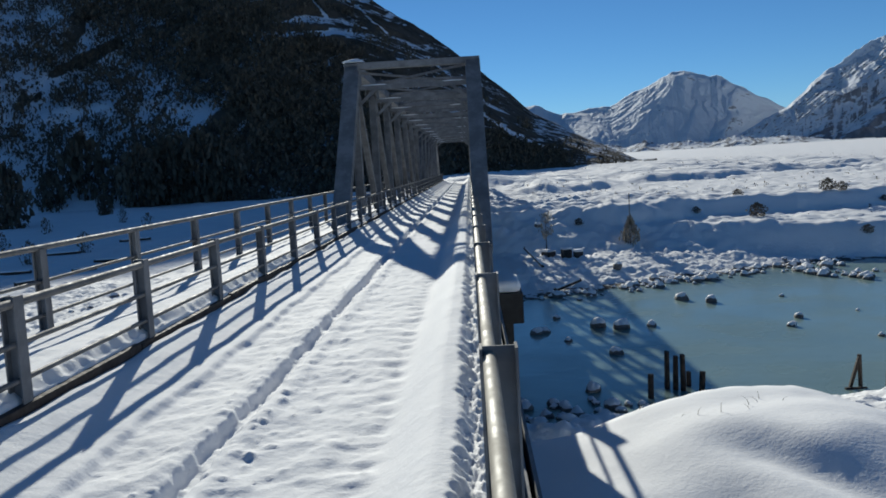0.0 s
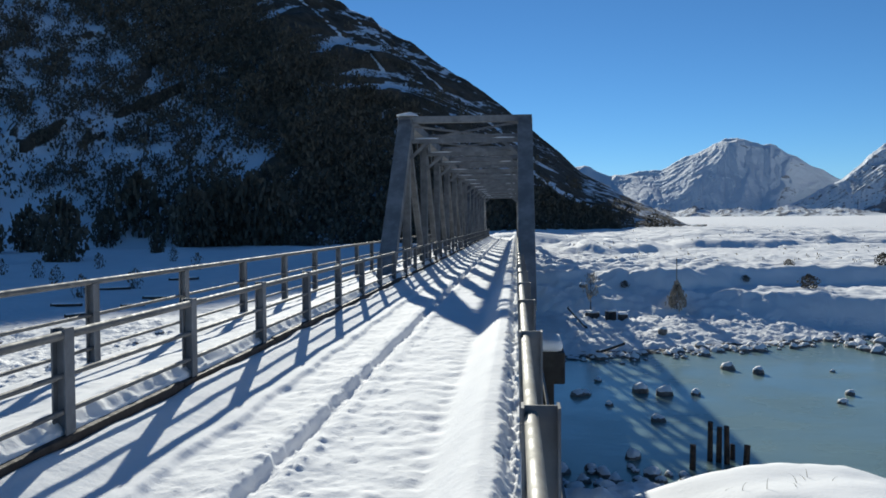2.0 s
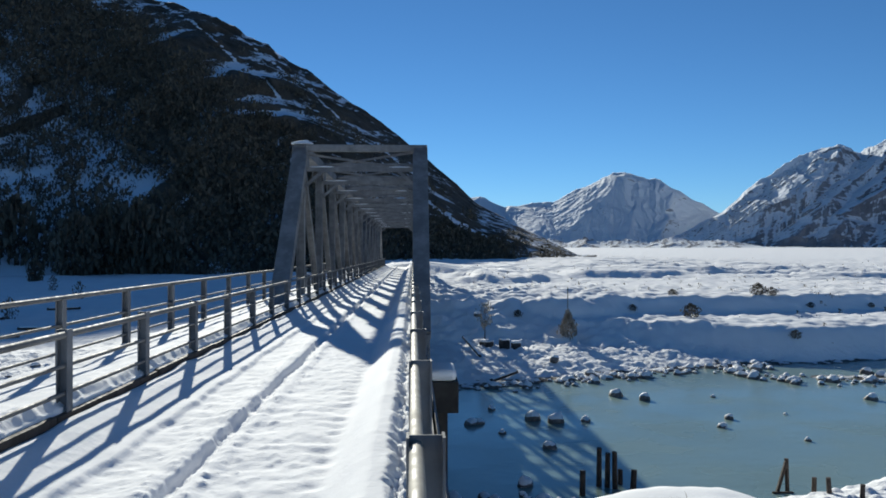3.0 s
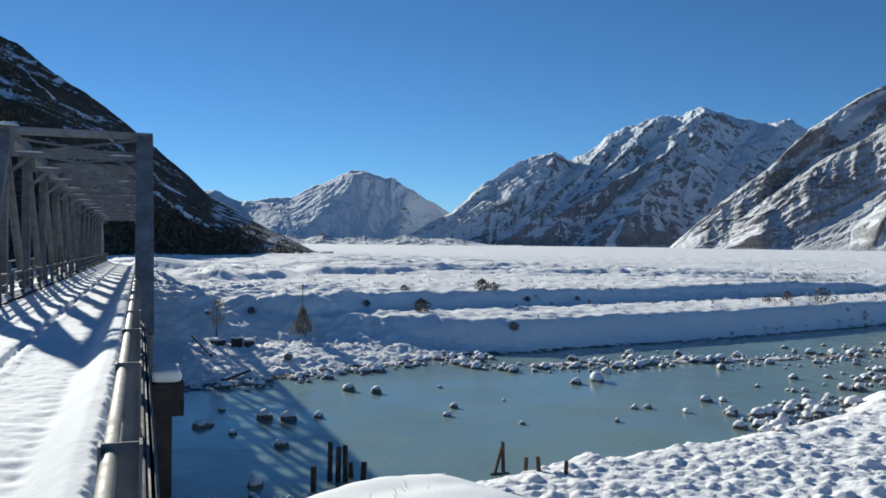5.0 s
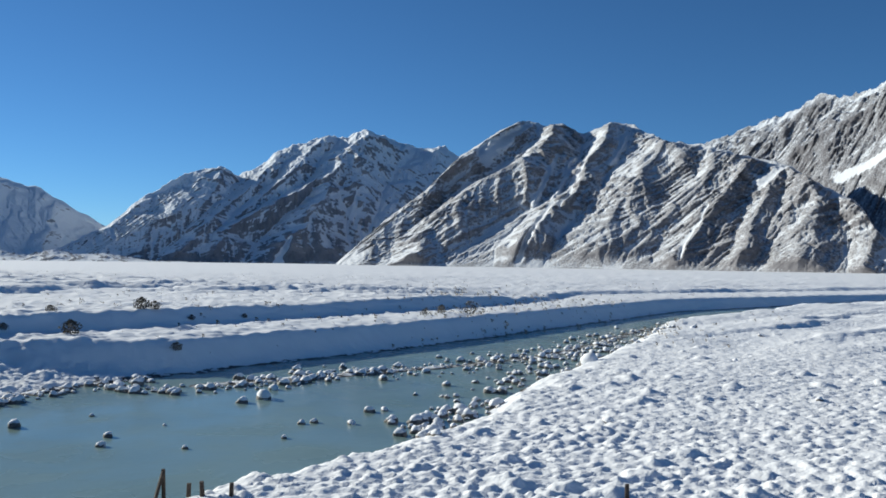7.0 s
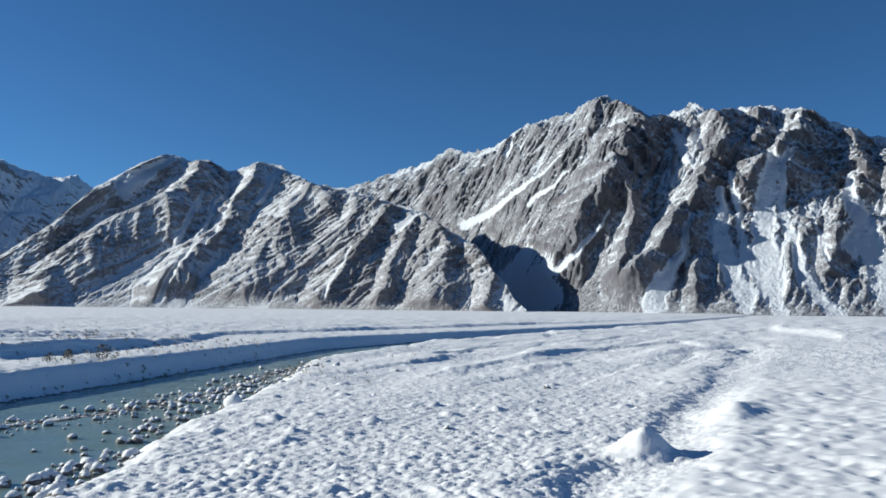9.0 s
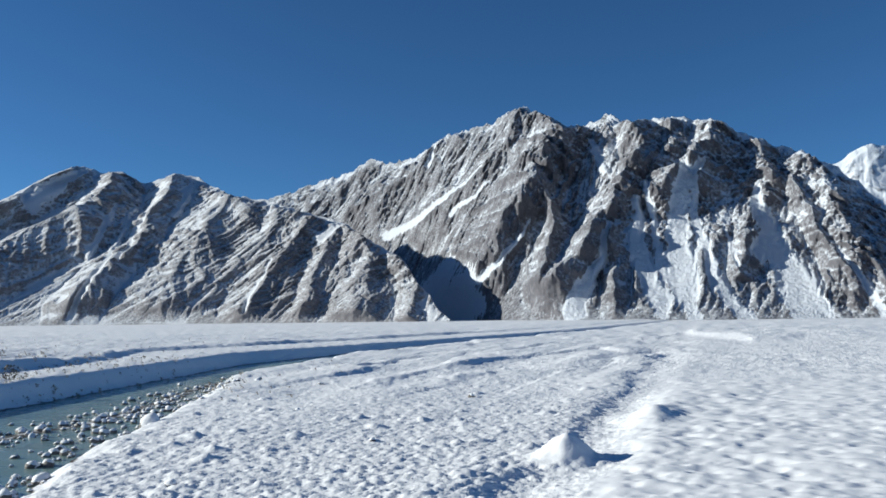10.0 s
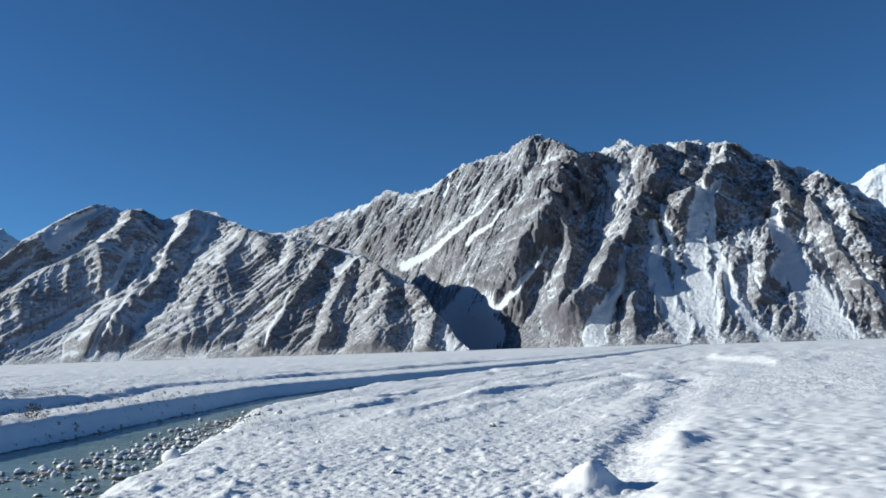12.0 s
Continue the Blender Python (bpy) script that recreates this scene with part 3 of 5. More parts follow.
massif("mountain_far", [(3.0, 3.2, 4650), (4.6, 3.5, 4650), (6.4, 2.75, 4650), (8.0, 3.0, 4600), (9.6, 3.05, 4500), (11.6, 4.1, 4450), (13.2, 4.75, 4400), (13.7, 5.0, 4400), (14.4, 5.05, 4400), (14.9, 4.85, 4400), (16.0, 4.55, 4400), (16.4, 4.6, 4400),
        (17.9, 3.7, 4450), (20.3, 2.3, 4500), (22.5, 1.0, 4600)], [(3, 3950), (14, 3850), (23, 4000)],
       "pyramid-shaped snowy peak in blue distance", HAZED_ALP, 101, 0.045, 130, 420, 0.06, ((3, 0.2), (22, -0.2)), 1.05, 0.30, 0.20, crag=0.06, jag=0.02, carve=0.02, rough=0.035, grit=1.6,
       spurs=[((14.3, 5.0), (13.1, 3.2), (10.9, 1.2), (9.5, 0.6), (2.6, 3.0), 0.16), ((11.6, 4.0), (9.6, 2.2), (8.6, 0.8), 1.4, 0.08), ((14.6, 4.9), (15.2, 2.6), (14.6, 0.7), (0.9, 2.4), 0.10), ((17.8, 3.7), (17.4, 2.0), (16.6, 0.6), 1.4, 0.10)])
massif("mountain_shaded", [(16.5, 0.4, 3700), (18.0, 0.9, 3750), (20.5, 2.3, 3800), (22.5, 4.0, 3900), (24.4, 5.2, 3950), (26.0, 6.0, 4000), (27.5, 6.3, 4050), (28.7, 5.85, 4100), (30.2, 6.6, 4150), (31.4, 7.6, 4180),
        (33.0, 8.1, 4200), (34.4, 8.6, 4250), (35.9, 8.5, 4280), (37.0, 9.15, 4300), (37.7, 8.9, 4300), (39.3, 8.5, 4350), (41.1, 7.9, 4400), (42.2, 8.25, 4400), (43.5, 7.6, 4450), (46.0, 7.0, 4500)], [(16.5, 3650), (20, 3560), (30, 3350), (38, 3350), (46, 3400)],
       "jagged snowy range with a shaded blue flank", HAZED_ALP, 202, 0.05, 190, 420, 0.07, ((16, 0.0), (46, 0.0)), 1.1, 0.12, 0.46, jag=0.022, valley=8, crag=0.10, carve=0.03, rough=0.045, talus=1.2, grit=1.4,
       spurs=[((27.4, 6.2), (27.2, 4.3), (24.5, 2.7), (20.6, 1.0), (2.0, 2.4), 0.16), ((31.4, 7.4), (29.6, 4.6), (27.0, 2.4), (25.0, 0.5), (2.2, 2.0), 0.14), ((34.4, 8.4), (32.0, 5.4), (29.0, 2.9), (27.2, 0.6), (1.6, 1.6), 0.15),
              ((37.0, 9.0), (35.2, 5.9), (34.4, 4.0), (33.0, 2.0), (31.5, 0.3), (1.8, 4.2), 0.24), ((35.2, 5.9), (33.0, 4.3), (30.7, 3.2), (28.0, 1.8), (0.9, 1.2), 0.20), ((22.5, 3.9), (20.6, 2.0), (18.2, 0.6), 1.2, 0.10), ((42.2, 8.0), (40.5, 5.0), (38.5, 2.0), (2.0, 1.2), 0.10)],
       chutes=[((37.0, 4.4), (36.2, 2.6), 0.08, 0.12), ((32.2, 1.2), (31.3, 0.2), 0.1, 0.35)], bare=((16, 0.0), (30, 0.0), (38, 0.06), (46, 0.20)))
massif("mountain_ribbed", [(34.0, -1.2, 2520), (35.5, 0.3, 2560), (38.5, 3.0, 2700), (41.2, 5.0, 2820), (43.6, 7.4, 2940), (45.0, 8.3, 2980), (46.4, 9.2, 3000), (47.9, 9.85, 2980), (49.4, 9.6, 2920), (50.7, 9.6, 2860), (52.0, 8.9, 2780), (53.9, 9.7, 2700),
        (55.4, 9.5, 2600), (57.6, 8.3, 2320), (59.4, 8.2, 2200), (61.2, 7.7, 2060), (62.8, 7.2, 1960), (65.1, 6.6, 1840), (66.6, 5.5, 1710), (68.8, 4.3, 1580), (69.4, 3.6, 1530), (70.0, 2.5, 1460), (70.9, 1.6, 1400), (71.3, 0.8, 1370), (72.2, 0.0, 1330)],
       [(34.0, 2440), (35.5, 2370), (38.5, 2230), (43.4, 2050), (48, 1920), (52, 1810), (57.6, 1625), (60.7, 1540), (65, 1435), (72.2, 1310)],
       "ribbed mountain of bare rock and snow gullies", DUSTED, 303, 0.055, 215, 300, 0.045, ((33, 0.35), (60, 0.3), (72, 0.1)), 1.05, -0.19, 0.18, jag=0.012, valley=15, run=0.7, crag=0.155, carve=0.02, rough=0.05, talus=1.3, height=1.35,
       bare=((33, 0.12), (45, 0.13), (52, 0.12), (56, 0.02), (61, -0.03), (66, -0.08), (69, 0.04), (72, 0.02)),
       spurs=[((47.9, 9.6), (45.1, 6.7), (41.9, 4.7), (36.6, 0.9), (2.4, 1.3), 0.26), ((50.6, 9.4), (48.2, 5.7), (44.1, 4.0), (39.8, 1.0), (0.9, 2.4), 0.20), ((53.9, 9.5), (52.9, 6.7), (51.6, 3.7), (47.2, 0.2), (1.3, 1.5), 0.16),
              ((57.8, 8.1), (56.1, 5.3), (54.0, 2.3), (51.7, 0.1), (2.4, 3.0), 0.10), ((61.0, 7.5), (60.0, 5.0), (56.8, 2.0), (55.0, 0.2), (1.3, 1.3), 0.045), ((63.1, 6.9), (61.6, 4.6), (59.4, 1.6), (58.0, 0.1), (2.2, 0.9), 0.085),
              ((64.6, 6.1), (63.5, 3.8), (62.7, 1.6), (62.0, 0.0), (0.9, 0.8), 0.075), ((66.1, 5.6), (67.0, 3.6), (66.6, 1.6), (65.6, 0.2), (2.2, 1.6), 0.12), ((68.8, 4.2), (70.0, 2.3), (69.4, 0.4), (1.2, 1.0), 0.14)],
       chutes=[((48.4, 9.2), (46.6, 7.6), (45.4, 6.6), 0.2, 0.7), ((51.5, 6.6), (50.2, 3.6), (47.8, 0.3), 0.08, 0.20), ((52.8, 8.0), (52.0, 5.6), (50.6, 3.0), 0.06, 0.14), ((50.2, 6.2), (48.8, 3.4), 0.15, 0.2), ((64.8, 6.2), (63.2, 5.3), 0.2, 0.42), ((55.0, 8.6), (54.0, 6.0), 0.1, 0.2), ((60.2, 3.4), (58.2, 0.6), 0.05, 0.14)])
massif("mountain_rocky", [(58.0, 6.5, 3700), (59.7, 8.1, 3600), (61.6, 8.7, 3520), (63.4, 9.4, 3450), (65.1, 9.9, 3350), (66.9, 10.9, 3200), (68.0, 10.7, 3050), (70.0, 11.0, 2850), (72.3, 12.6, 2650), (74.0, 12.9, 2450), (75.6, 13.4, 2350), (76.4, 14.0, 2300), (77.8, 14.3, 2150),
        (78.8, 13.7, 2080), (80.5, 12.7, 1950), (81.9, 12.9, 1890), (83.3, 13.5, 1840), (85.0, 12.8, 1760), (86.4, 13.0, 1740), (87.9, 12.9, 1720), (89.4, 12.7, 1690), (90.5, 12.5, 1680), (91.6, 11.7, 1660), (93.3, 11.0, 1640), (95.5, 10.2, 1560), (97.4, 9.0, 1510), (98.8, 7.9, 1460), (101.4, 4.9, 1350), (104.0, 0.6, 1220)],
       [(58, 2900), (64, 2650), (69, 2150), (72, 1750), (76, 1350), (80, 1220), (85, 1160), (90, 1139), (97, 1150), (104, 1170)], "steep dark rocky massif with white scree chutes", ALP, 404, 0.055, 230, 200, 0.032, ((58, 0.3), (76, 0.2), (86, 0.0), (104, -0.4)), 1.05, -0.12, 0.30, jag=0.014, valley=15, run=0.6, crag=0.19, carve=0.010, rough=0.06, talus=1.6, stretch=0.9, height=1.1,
       bare=((58, -0.06), (66, -0.15), (69, -0.08), (71, 0.0), (74, -0.10), (77, -0.05), (86, 0.0), (104, 0.0)),
       spurs=[((77.6, 14.1), (76.4, 10.4), (74.4, 8.0), (70.6, 5.6), (1.4, 1.6), 0.12), ((80.5, 12.5), (79.6, 9.5), (78.0, 6.4), (75.8, 3.8), (73.3, 1.3), (3.2, 1.9), 0.24), ((78.6, 7.6), (79.6, 4.4), (78.2, 1.2), (1.0, 1.2), 0.15),
              ((85.2, 12.0), (85.9, 9.6), (84.5, 7.0), (83.3, 5.2), (81.6, 2.9), (79.2, 0.8), (1.7, 1.3), 0.20), ((83.3, 5.2), (83.9, 2.6), (83.4, 0.3), (1.0, 0.8), 0.12), ((90.5, 12.3), (89.8, 9.4), (88.6, 7.9), (86.8, 7.2), (1.5, 2.2), 0.17),
              ((87.4, 12.6), (87.8, 10.0), (86.6, 8.2), (0.9, 0.8), 0.13), ((93.2, 10.8), (93.8, 7.6), (92.9, 5.2), (91.8, 2.6), (1.3, 0.8), 0.17), ((96.3, 9.5), (97.1, 6.1), (98.5, 3.2), (100.6, 1.0), (2.3, 2.4), 0.16), ((94.8, 7.4), (96.3, 4.2), (98.2, 1.4), (0.9, 0.9), 0.12),
              ((72.3, 12.4), (70.4, 9.4), (66.0, 6.8), (1.6, 1.6), 0.13), ((66.9, 10.6), (65.4, 8.8), (63.0, 7.4), (1.2, 1.2), 0.08)],
       chutes=[((74.6, 8.6), (72.8, 7.3), (70.8, 6.1), (67.9, 5.0), 0.10, 0.30), ((75.2, 7.6), (72.4, 5.6), 0.06, 0.14), ((85.8, 7.2), (86.2, 4.4), (86.6, 2.6), (88.6, 0.2), 0.16, 0.34), ((89.2, 8.5), (88.7, 5.8), (89.9, 2.0), (91.8, 0.1), 0.2, 0.42),
               ((88.4, 7.9), (87.6, 5.0), (88.0, 1.6), 0.45, 0.95), ((92.6, 7.4), (92.7, 6.0), (94.0, 3.0), (95.9, 0.2), 0.14, 1.15), ((93.2, 4.6), (92.8, 3.4), 0.15, 0.6), ((85.0, 6.0), (85.0, 3.4), (86.4, 0.9), 0.35, 0.65), ((83.2, 4.6), (82.6, 2.6), (80.6, 0.4), 0.10, 0.60), ((72.4, 2.4), (71.4, 1.6), (70.0, 0.4), 0.5, 1.1), ((73.6, 1.2), (72.4, 0.8), (71.0, 0.2), 0.8, 0.9), ((74.2, 0.7), (73.0, 0.2), 0.4, 0.6),
               ((78.0, 4.6), (76.6, 3.0), (74.4, 1.4), 0.05, 0.16), ((82.2, 11.0), (82.9, 8.6), 0.25, 0.35), ((90.6, 5.0), (91.2, 2.6), 0.05, 0.12), ((97.2, 3.4), (98.6, 1.6), (99.8, 0.3), 0.08, 0.3), ((94.6, 10.2), (97.4, 8.2), 0.1, 0.3), ((63.0, 8.9), (65.6, 9.9), 0.1, 0.25), ((71.6, 11.4), (70.8, 9.6), 0.1, 0.2)])
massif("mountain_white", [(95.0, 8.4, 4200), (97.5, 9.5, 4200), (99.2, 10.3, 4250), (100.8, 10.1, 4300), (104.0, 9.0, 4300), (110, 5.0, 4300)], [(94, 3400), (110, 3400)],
       "snow-covered summit behind a rocky shoulder", HAZED_ALP, 505, 0.07, 110, 400, 0.06, lie=0.25, crag=0.05, carve=0.005, rough=0.03, grit=2.2)
HILL_CREST = [(-75, 17.0, 480), (-55, 18.5, 500), (-40, 18.0, 500), (-30, 17.0, 500), (-17.1, 15.6, 480), (-14.4, 15.3, 470), (-11.8, 14.1, 460), (-8.7, 12.7, 450), (-5.6, 10.8, 435), (-1.0, 7.6, 415), (2.5, 4.8, 395), (4.5, 3.0, 385),
              (7.9, 1.15, 370), (10.3, 0.0, 350), (12.5, -1.1, 335)]
HILL_FOOT = [(-75, 190), (-40, 200), (-15, 205), (0, 225), (6, 270), (12.5, 325)]
def wood_line(a, e):
    """Above nought: over the slanting line where the dark wood and the bare upper slope begin."""
    return e - (6.6 - 0.78 * (a + 20.8))


massif("hillside", HILL_CREST, HILL_FOOT, "steep scrubby hillside with patchy snow, in shade", HILL, 606, 0.17, 140, 60, 0.05, ((-75, -0.5), (12, -0.5)), 1.0, 0.0, 0.05, base=-6.0, jag=0.012, back=1.5, bare=((-45, 0.26), (-26, 0.22), (-20, 0.06), (-17, -0.04), (-8, -0.14), (12, -0.18)), dusting=lambda a, e: -0.16 * smooth(0.2, 1.2, wood_line(a, e)) * (1 - smooth(-16, -8, a)) - 0.03,
       chutes=[((-16.5, 15.3), (-12.5, 11.6), (-9.0, 8.6), 0.04, 0.09), ((-11.5, 13.2), (-8.0, 10.6), (-5.0, 8.0), 0.03, 0.06), ((0.5, 3.2), (4.0, 1.6), (6.5, 0.6), 0.08, 0.16), ((-2.0, 6.2), (2.0, 3.4), 0.06, 0.14), ((-24.0, 8.0), (-20.0, 5.2), (-18.5, 4.0), 0.5, 0.9), ((-34.0, 6.0), (-33.0, 0.5), 1.0, 2.0)])
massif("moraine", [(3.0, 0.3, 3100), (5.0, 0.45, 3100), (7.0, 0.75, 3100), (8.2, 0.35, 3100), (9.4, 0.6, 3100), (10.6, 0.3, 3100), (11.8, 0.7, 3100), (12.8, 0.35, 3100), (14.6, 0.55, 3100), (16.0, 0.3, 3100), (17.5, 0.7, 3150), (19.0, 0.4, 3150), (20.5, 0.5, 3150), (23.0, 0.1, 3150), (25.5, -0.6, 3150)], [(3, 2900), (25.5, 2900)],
       "low snowy moraine hills across the head of the plain", HAZED_ALP, 707, 0.06, 44, 90, 0.30, lie=-0.06, jag=0.10, base=0.0)


# ---------------------------------------------------------------- the bridge
DECK_Y0, SPAN_Y0, PANEL, PANELS = -14.0, 25.0, 6.0, 14
SPAN_Y1 = SPAN_Y0 + PANEL * PANELS
TRUSS_H, XL, XR, TILT = 5.97, -4.1, 0.31, -math.atan(FALL)

bridge = tagged(new("truss_bridge"), "long grey steel through-truss road bridge under snow", "bridge")
bridge.rotation_euler = (TILT, 0, 0)
bm = bmesh.new()
box(bm, (-5.45, DECK_Y0, -0.55), (0.24, SPAN_Y0 - 0.02, -0.05), 0.02)
part("approach_deck", bm, CONCRETE, bridge, "concrete approach slab")
for x in (0.30, -5.51):
    bm = bmesh.new()
    channel_bar(bm, (x, DECK_Y0, -0.62), (x, SPAN_Y0 - 0.05, -0.62), 0.10, 1.05, 0.03)
    part("edge_girder", bm, STEEL, bridge)
bm = bmesh.new()
box(bm, (-3.8, SPAN_Y0, -0.35), (0.02, SPAN_Y1, -0.05), 0.02)
part("deck", bm, CONCRETE, bridge)
bm = bmesh.new()
box(bm, (-5.45, SPAN_Y0, -0.3), (-4.5, SPAN_Y0 + 28, -0.05), 0.02)
part("footway_deck", bm, CONCRETE, bridge)
for x in (XL, XR):
    side = -1 if x == XL else 1
    for y0, y1 in ((SPAN_Y0, SPAN_Y0 + PANEL), (SPAN_Y1, SPAN_Y1 - PANEL)):
        bm = bmesh.new()
        box_bar(bm, (x, y0, -0.5), (x, y1, TRUSS_H - 0.22), 0.54, 0.40)
        part("end_post", bm, STEEL, bridge)
    for y in (SPAN_Y0, SPAN_Y1):
        bm = bmesh.new()
        box(bm, (x - 0.24, y - 0.32, -1.62), (x + 0.24, y + 0.32, -0.45), 0.03)
        part("bearing_pedestal", bm, STEEL, bridge)
    bm = bmesh.new()
    box_bar(bm, (x, SPAN_Y0 + PANEL, TRUSS_H - 0.2), (x, SPAN_Y1 - PANEL, TRUSS_H - 0.2), 0.46, 0.36)
    part("top_chord", bm, STEEL, bridge)
    bm = bmesh.new()
    channel_bar(bm, (x, SPAN_Y0, -0.5), (x, SPAN_Y1, -0.5), 0.36, 0.5)
    part("bottom_chord", bm, STEEL, bridge)
    for k in range(1, PANELS):
        y = SPAN_Y0 + PANEL * k
        bm = bmesh.new()
        channel_bar(bm, (x, y, -0.4), (x, y, TRUSS_H - 0.38), 0.29, 0.36)
        part("vertical", bm, STEEL, bridge)
        if k < PANELS - 1:
            lo, hi = (y + PANEL, y) if k < PANELS / 2 else (y, y + PANEL)
            bm = bmesh.new()
            channel_bar(bm, (x, hi, TRUSS_H - 0.4), (x, lo, -0.4), 0.24, 0.28)
            part("diagonal", bm, STEEL, bridge)
        for z, w, h in ((TRUSS_H - 0.45, 0.9, 0.8), (-0.2, 0.8, 0.8)):
            for o in (-0.243, 0.243):
                bm = bmesh.new()
                box(bm, (x + o - 0.010, y - w / 2, z - h / 2), (x + o + 0.010, y + w / 2, z + h / 2))
                part("gusset_plate", bm, STEEL, bridge)
for k in range(1, PANELS):
    y = SPAN_Y0 + PANEL * k
    portal = k in (1, PANELS - 1)
    bm = bmesh.new()
    if portal:
        box_bar(bm, (XL - 0.26, y, TRUSS_H - 0.12), (XR + 0.26, y, TRUSS_H - 0.12), 0.34, 0.24)
    else:
        channel_bar(bm, (XL + 0.15, y, TRUSS_H - 0.2), (XR - 0.15, y, TRUSS_H - 0.2), 0.34, 0.30)
    part("portal_beam" if portal else "top_strut", bm, STEEL, bridge)
    bm = bmesh.new()
    channel_bar(bm, (XL + 0.15, y + 0.05, TRUSS_H - 0.9), (XR - 0.15, y + 0.05, TRUSS_H - 0.9), 0.16, 0.16)
    part("lower_strut", bm, STEEL, bridge)
    for x, s in ((XL + 0.13, 1), (XR - 0.13, -1)):
        bm = bmesh.new()
        channel_bar(bm, (x, y + 0.02, TRUSS_H - 1.55), (x + s * 0.75, y + 0.02, TRUSS_H - 0.90), 0.11, 0.11)
        part("knee_brace", bm, STEEL, bridge)
    if k < PANELS - 1:
        for a, b in ((XL, XR), (XR, XL)):
            bm = bmesh.new()
            channel_bar(bm, (a, y, TRUSS_H - 0.22 - (0.1 if a == XL else 0)), (b, y + PANEL, TRUSS_H - 0.22 - (0.1 if a == XL else 0)), 0.075, 0.075)
            part("lateral_brace", bm, STEEL, bridge)
for k in range(PANELS + 1):
    y = SPAN_Y0 + PANEL * k
    bm = bmesh.new()
    channel_bar(bm, (XL, y, -0.75), (XR, y, -0.75), 0.25, 0.7)
    part("floor_beam", bm, STEEL, bridge)


def guard_rail(name, x, y0, y1, gap, label, top, heights, side, wide=0.13):
    """Steel posts with three pipes on the side that faces the road."""
    rail = tagged(new(name), label, "railing")
    rail.location, rail.rotation_euler = (x, 0, 0), (TILT, 0, 0)
    n = int((y1 - y0) / gap)
    bm = bmesh.new()
    channel_bar(bm, (0, 0, -0.3), (0, 0, top), wide, 0.14, 0.014)
    post = part("post", bm, STEEL, rail)
    post.location = (0, y0, 0)
    for k in range(1, n + 1):
        o = new("post", post.data)
        o.parent, o.location = rail, (0, y0 + gap * k, 0)
    for k, (z, r) in enumerate(zip(heights, (0.036, 0.022, 0.022))):
        bm = bmesh.new()
        tube(bm, (side, y0 - 1.2, z), (side, y1 + 0.4, z), r)
        part("rail", bm, GALV if wide > 0.15 else RAIL_GREY, rail, shade=True)
    return rail


guard_rail("guard_rail", 0.095, -1.55, SPAN_Y1, 2.8, "galvanised steel pipe guard rail along the road edge", 1.11, (1.05, 0.70, 0.38), -0.045, 0.19)
guard_rail("guard_rail", -3.54, -1.40, SPAN_Y1, 2.52, "grey steel guard rail between road and footway", 1.208, (1.154, 0.839, 0.56), 0.02, 0.115)
guard_rail("guard_rail", -5.14, -1.55, SPAN_Y0 + 26, 2.8, "grey steel guard rail on the outer edge of the footway", 1.30, (1.32, 0.92, 0.52), 0.0, 0.11)

# pier under the near end of the truss
pier = tagged(new("pier"), "dark concrete bridge pier with a wide snow-topped cap", "bridge pier")
pier.location = (-2.0, SPAN_Y0 - 0.3, 0)
bm = bmesh.new()
box(bm, (-4.0, -0.9, -2.75), (3.35, 0.9, -1.85), 0.04)
part("cap", bm, CONCRETE, pier)
bm = bmesh.new()
box(bm, (-3.6, -0.6, -8.0), (3.05, 0.6, -2.75), 0.03)
part("column", bm, CONCRETE, pier)


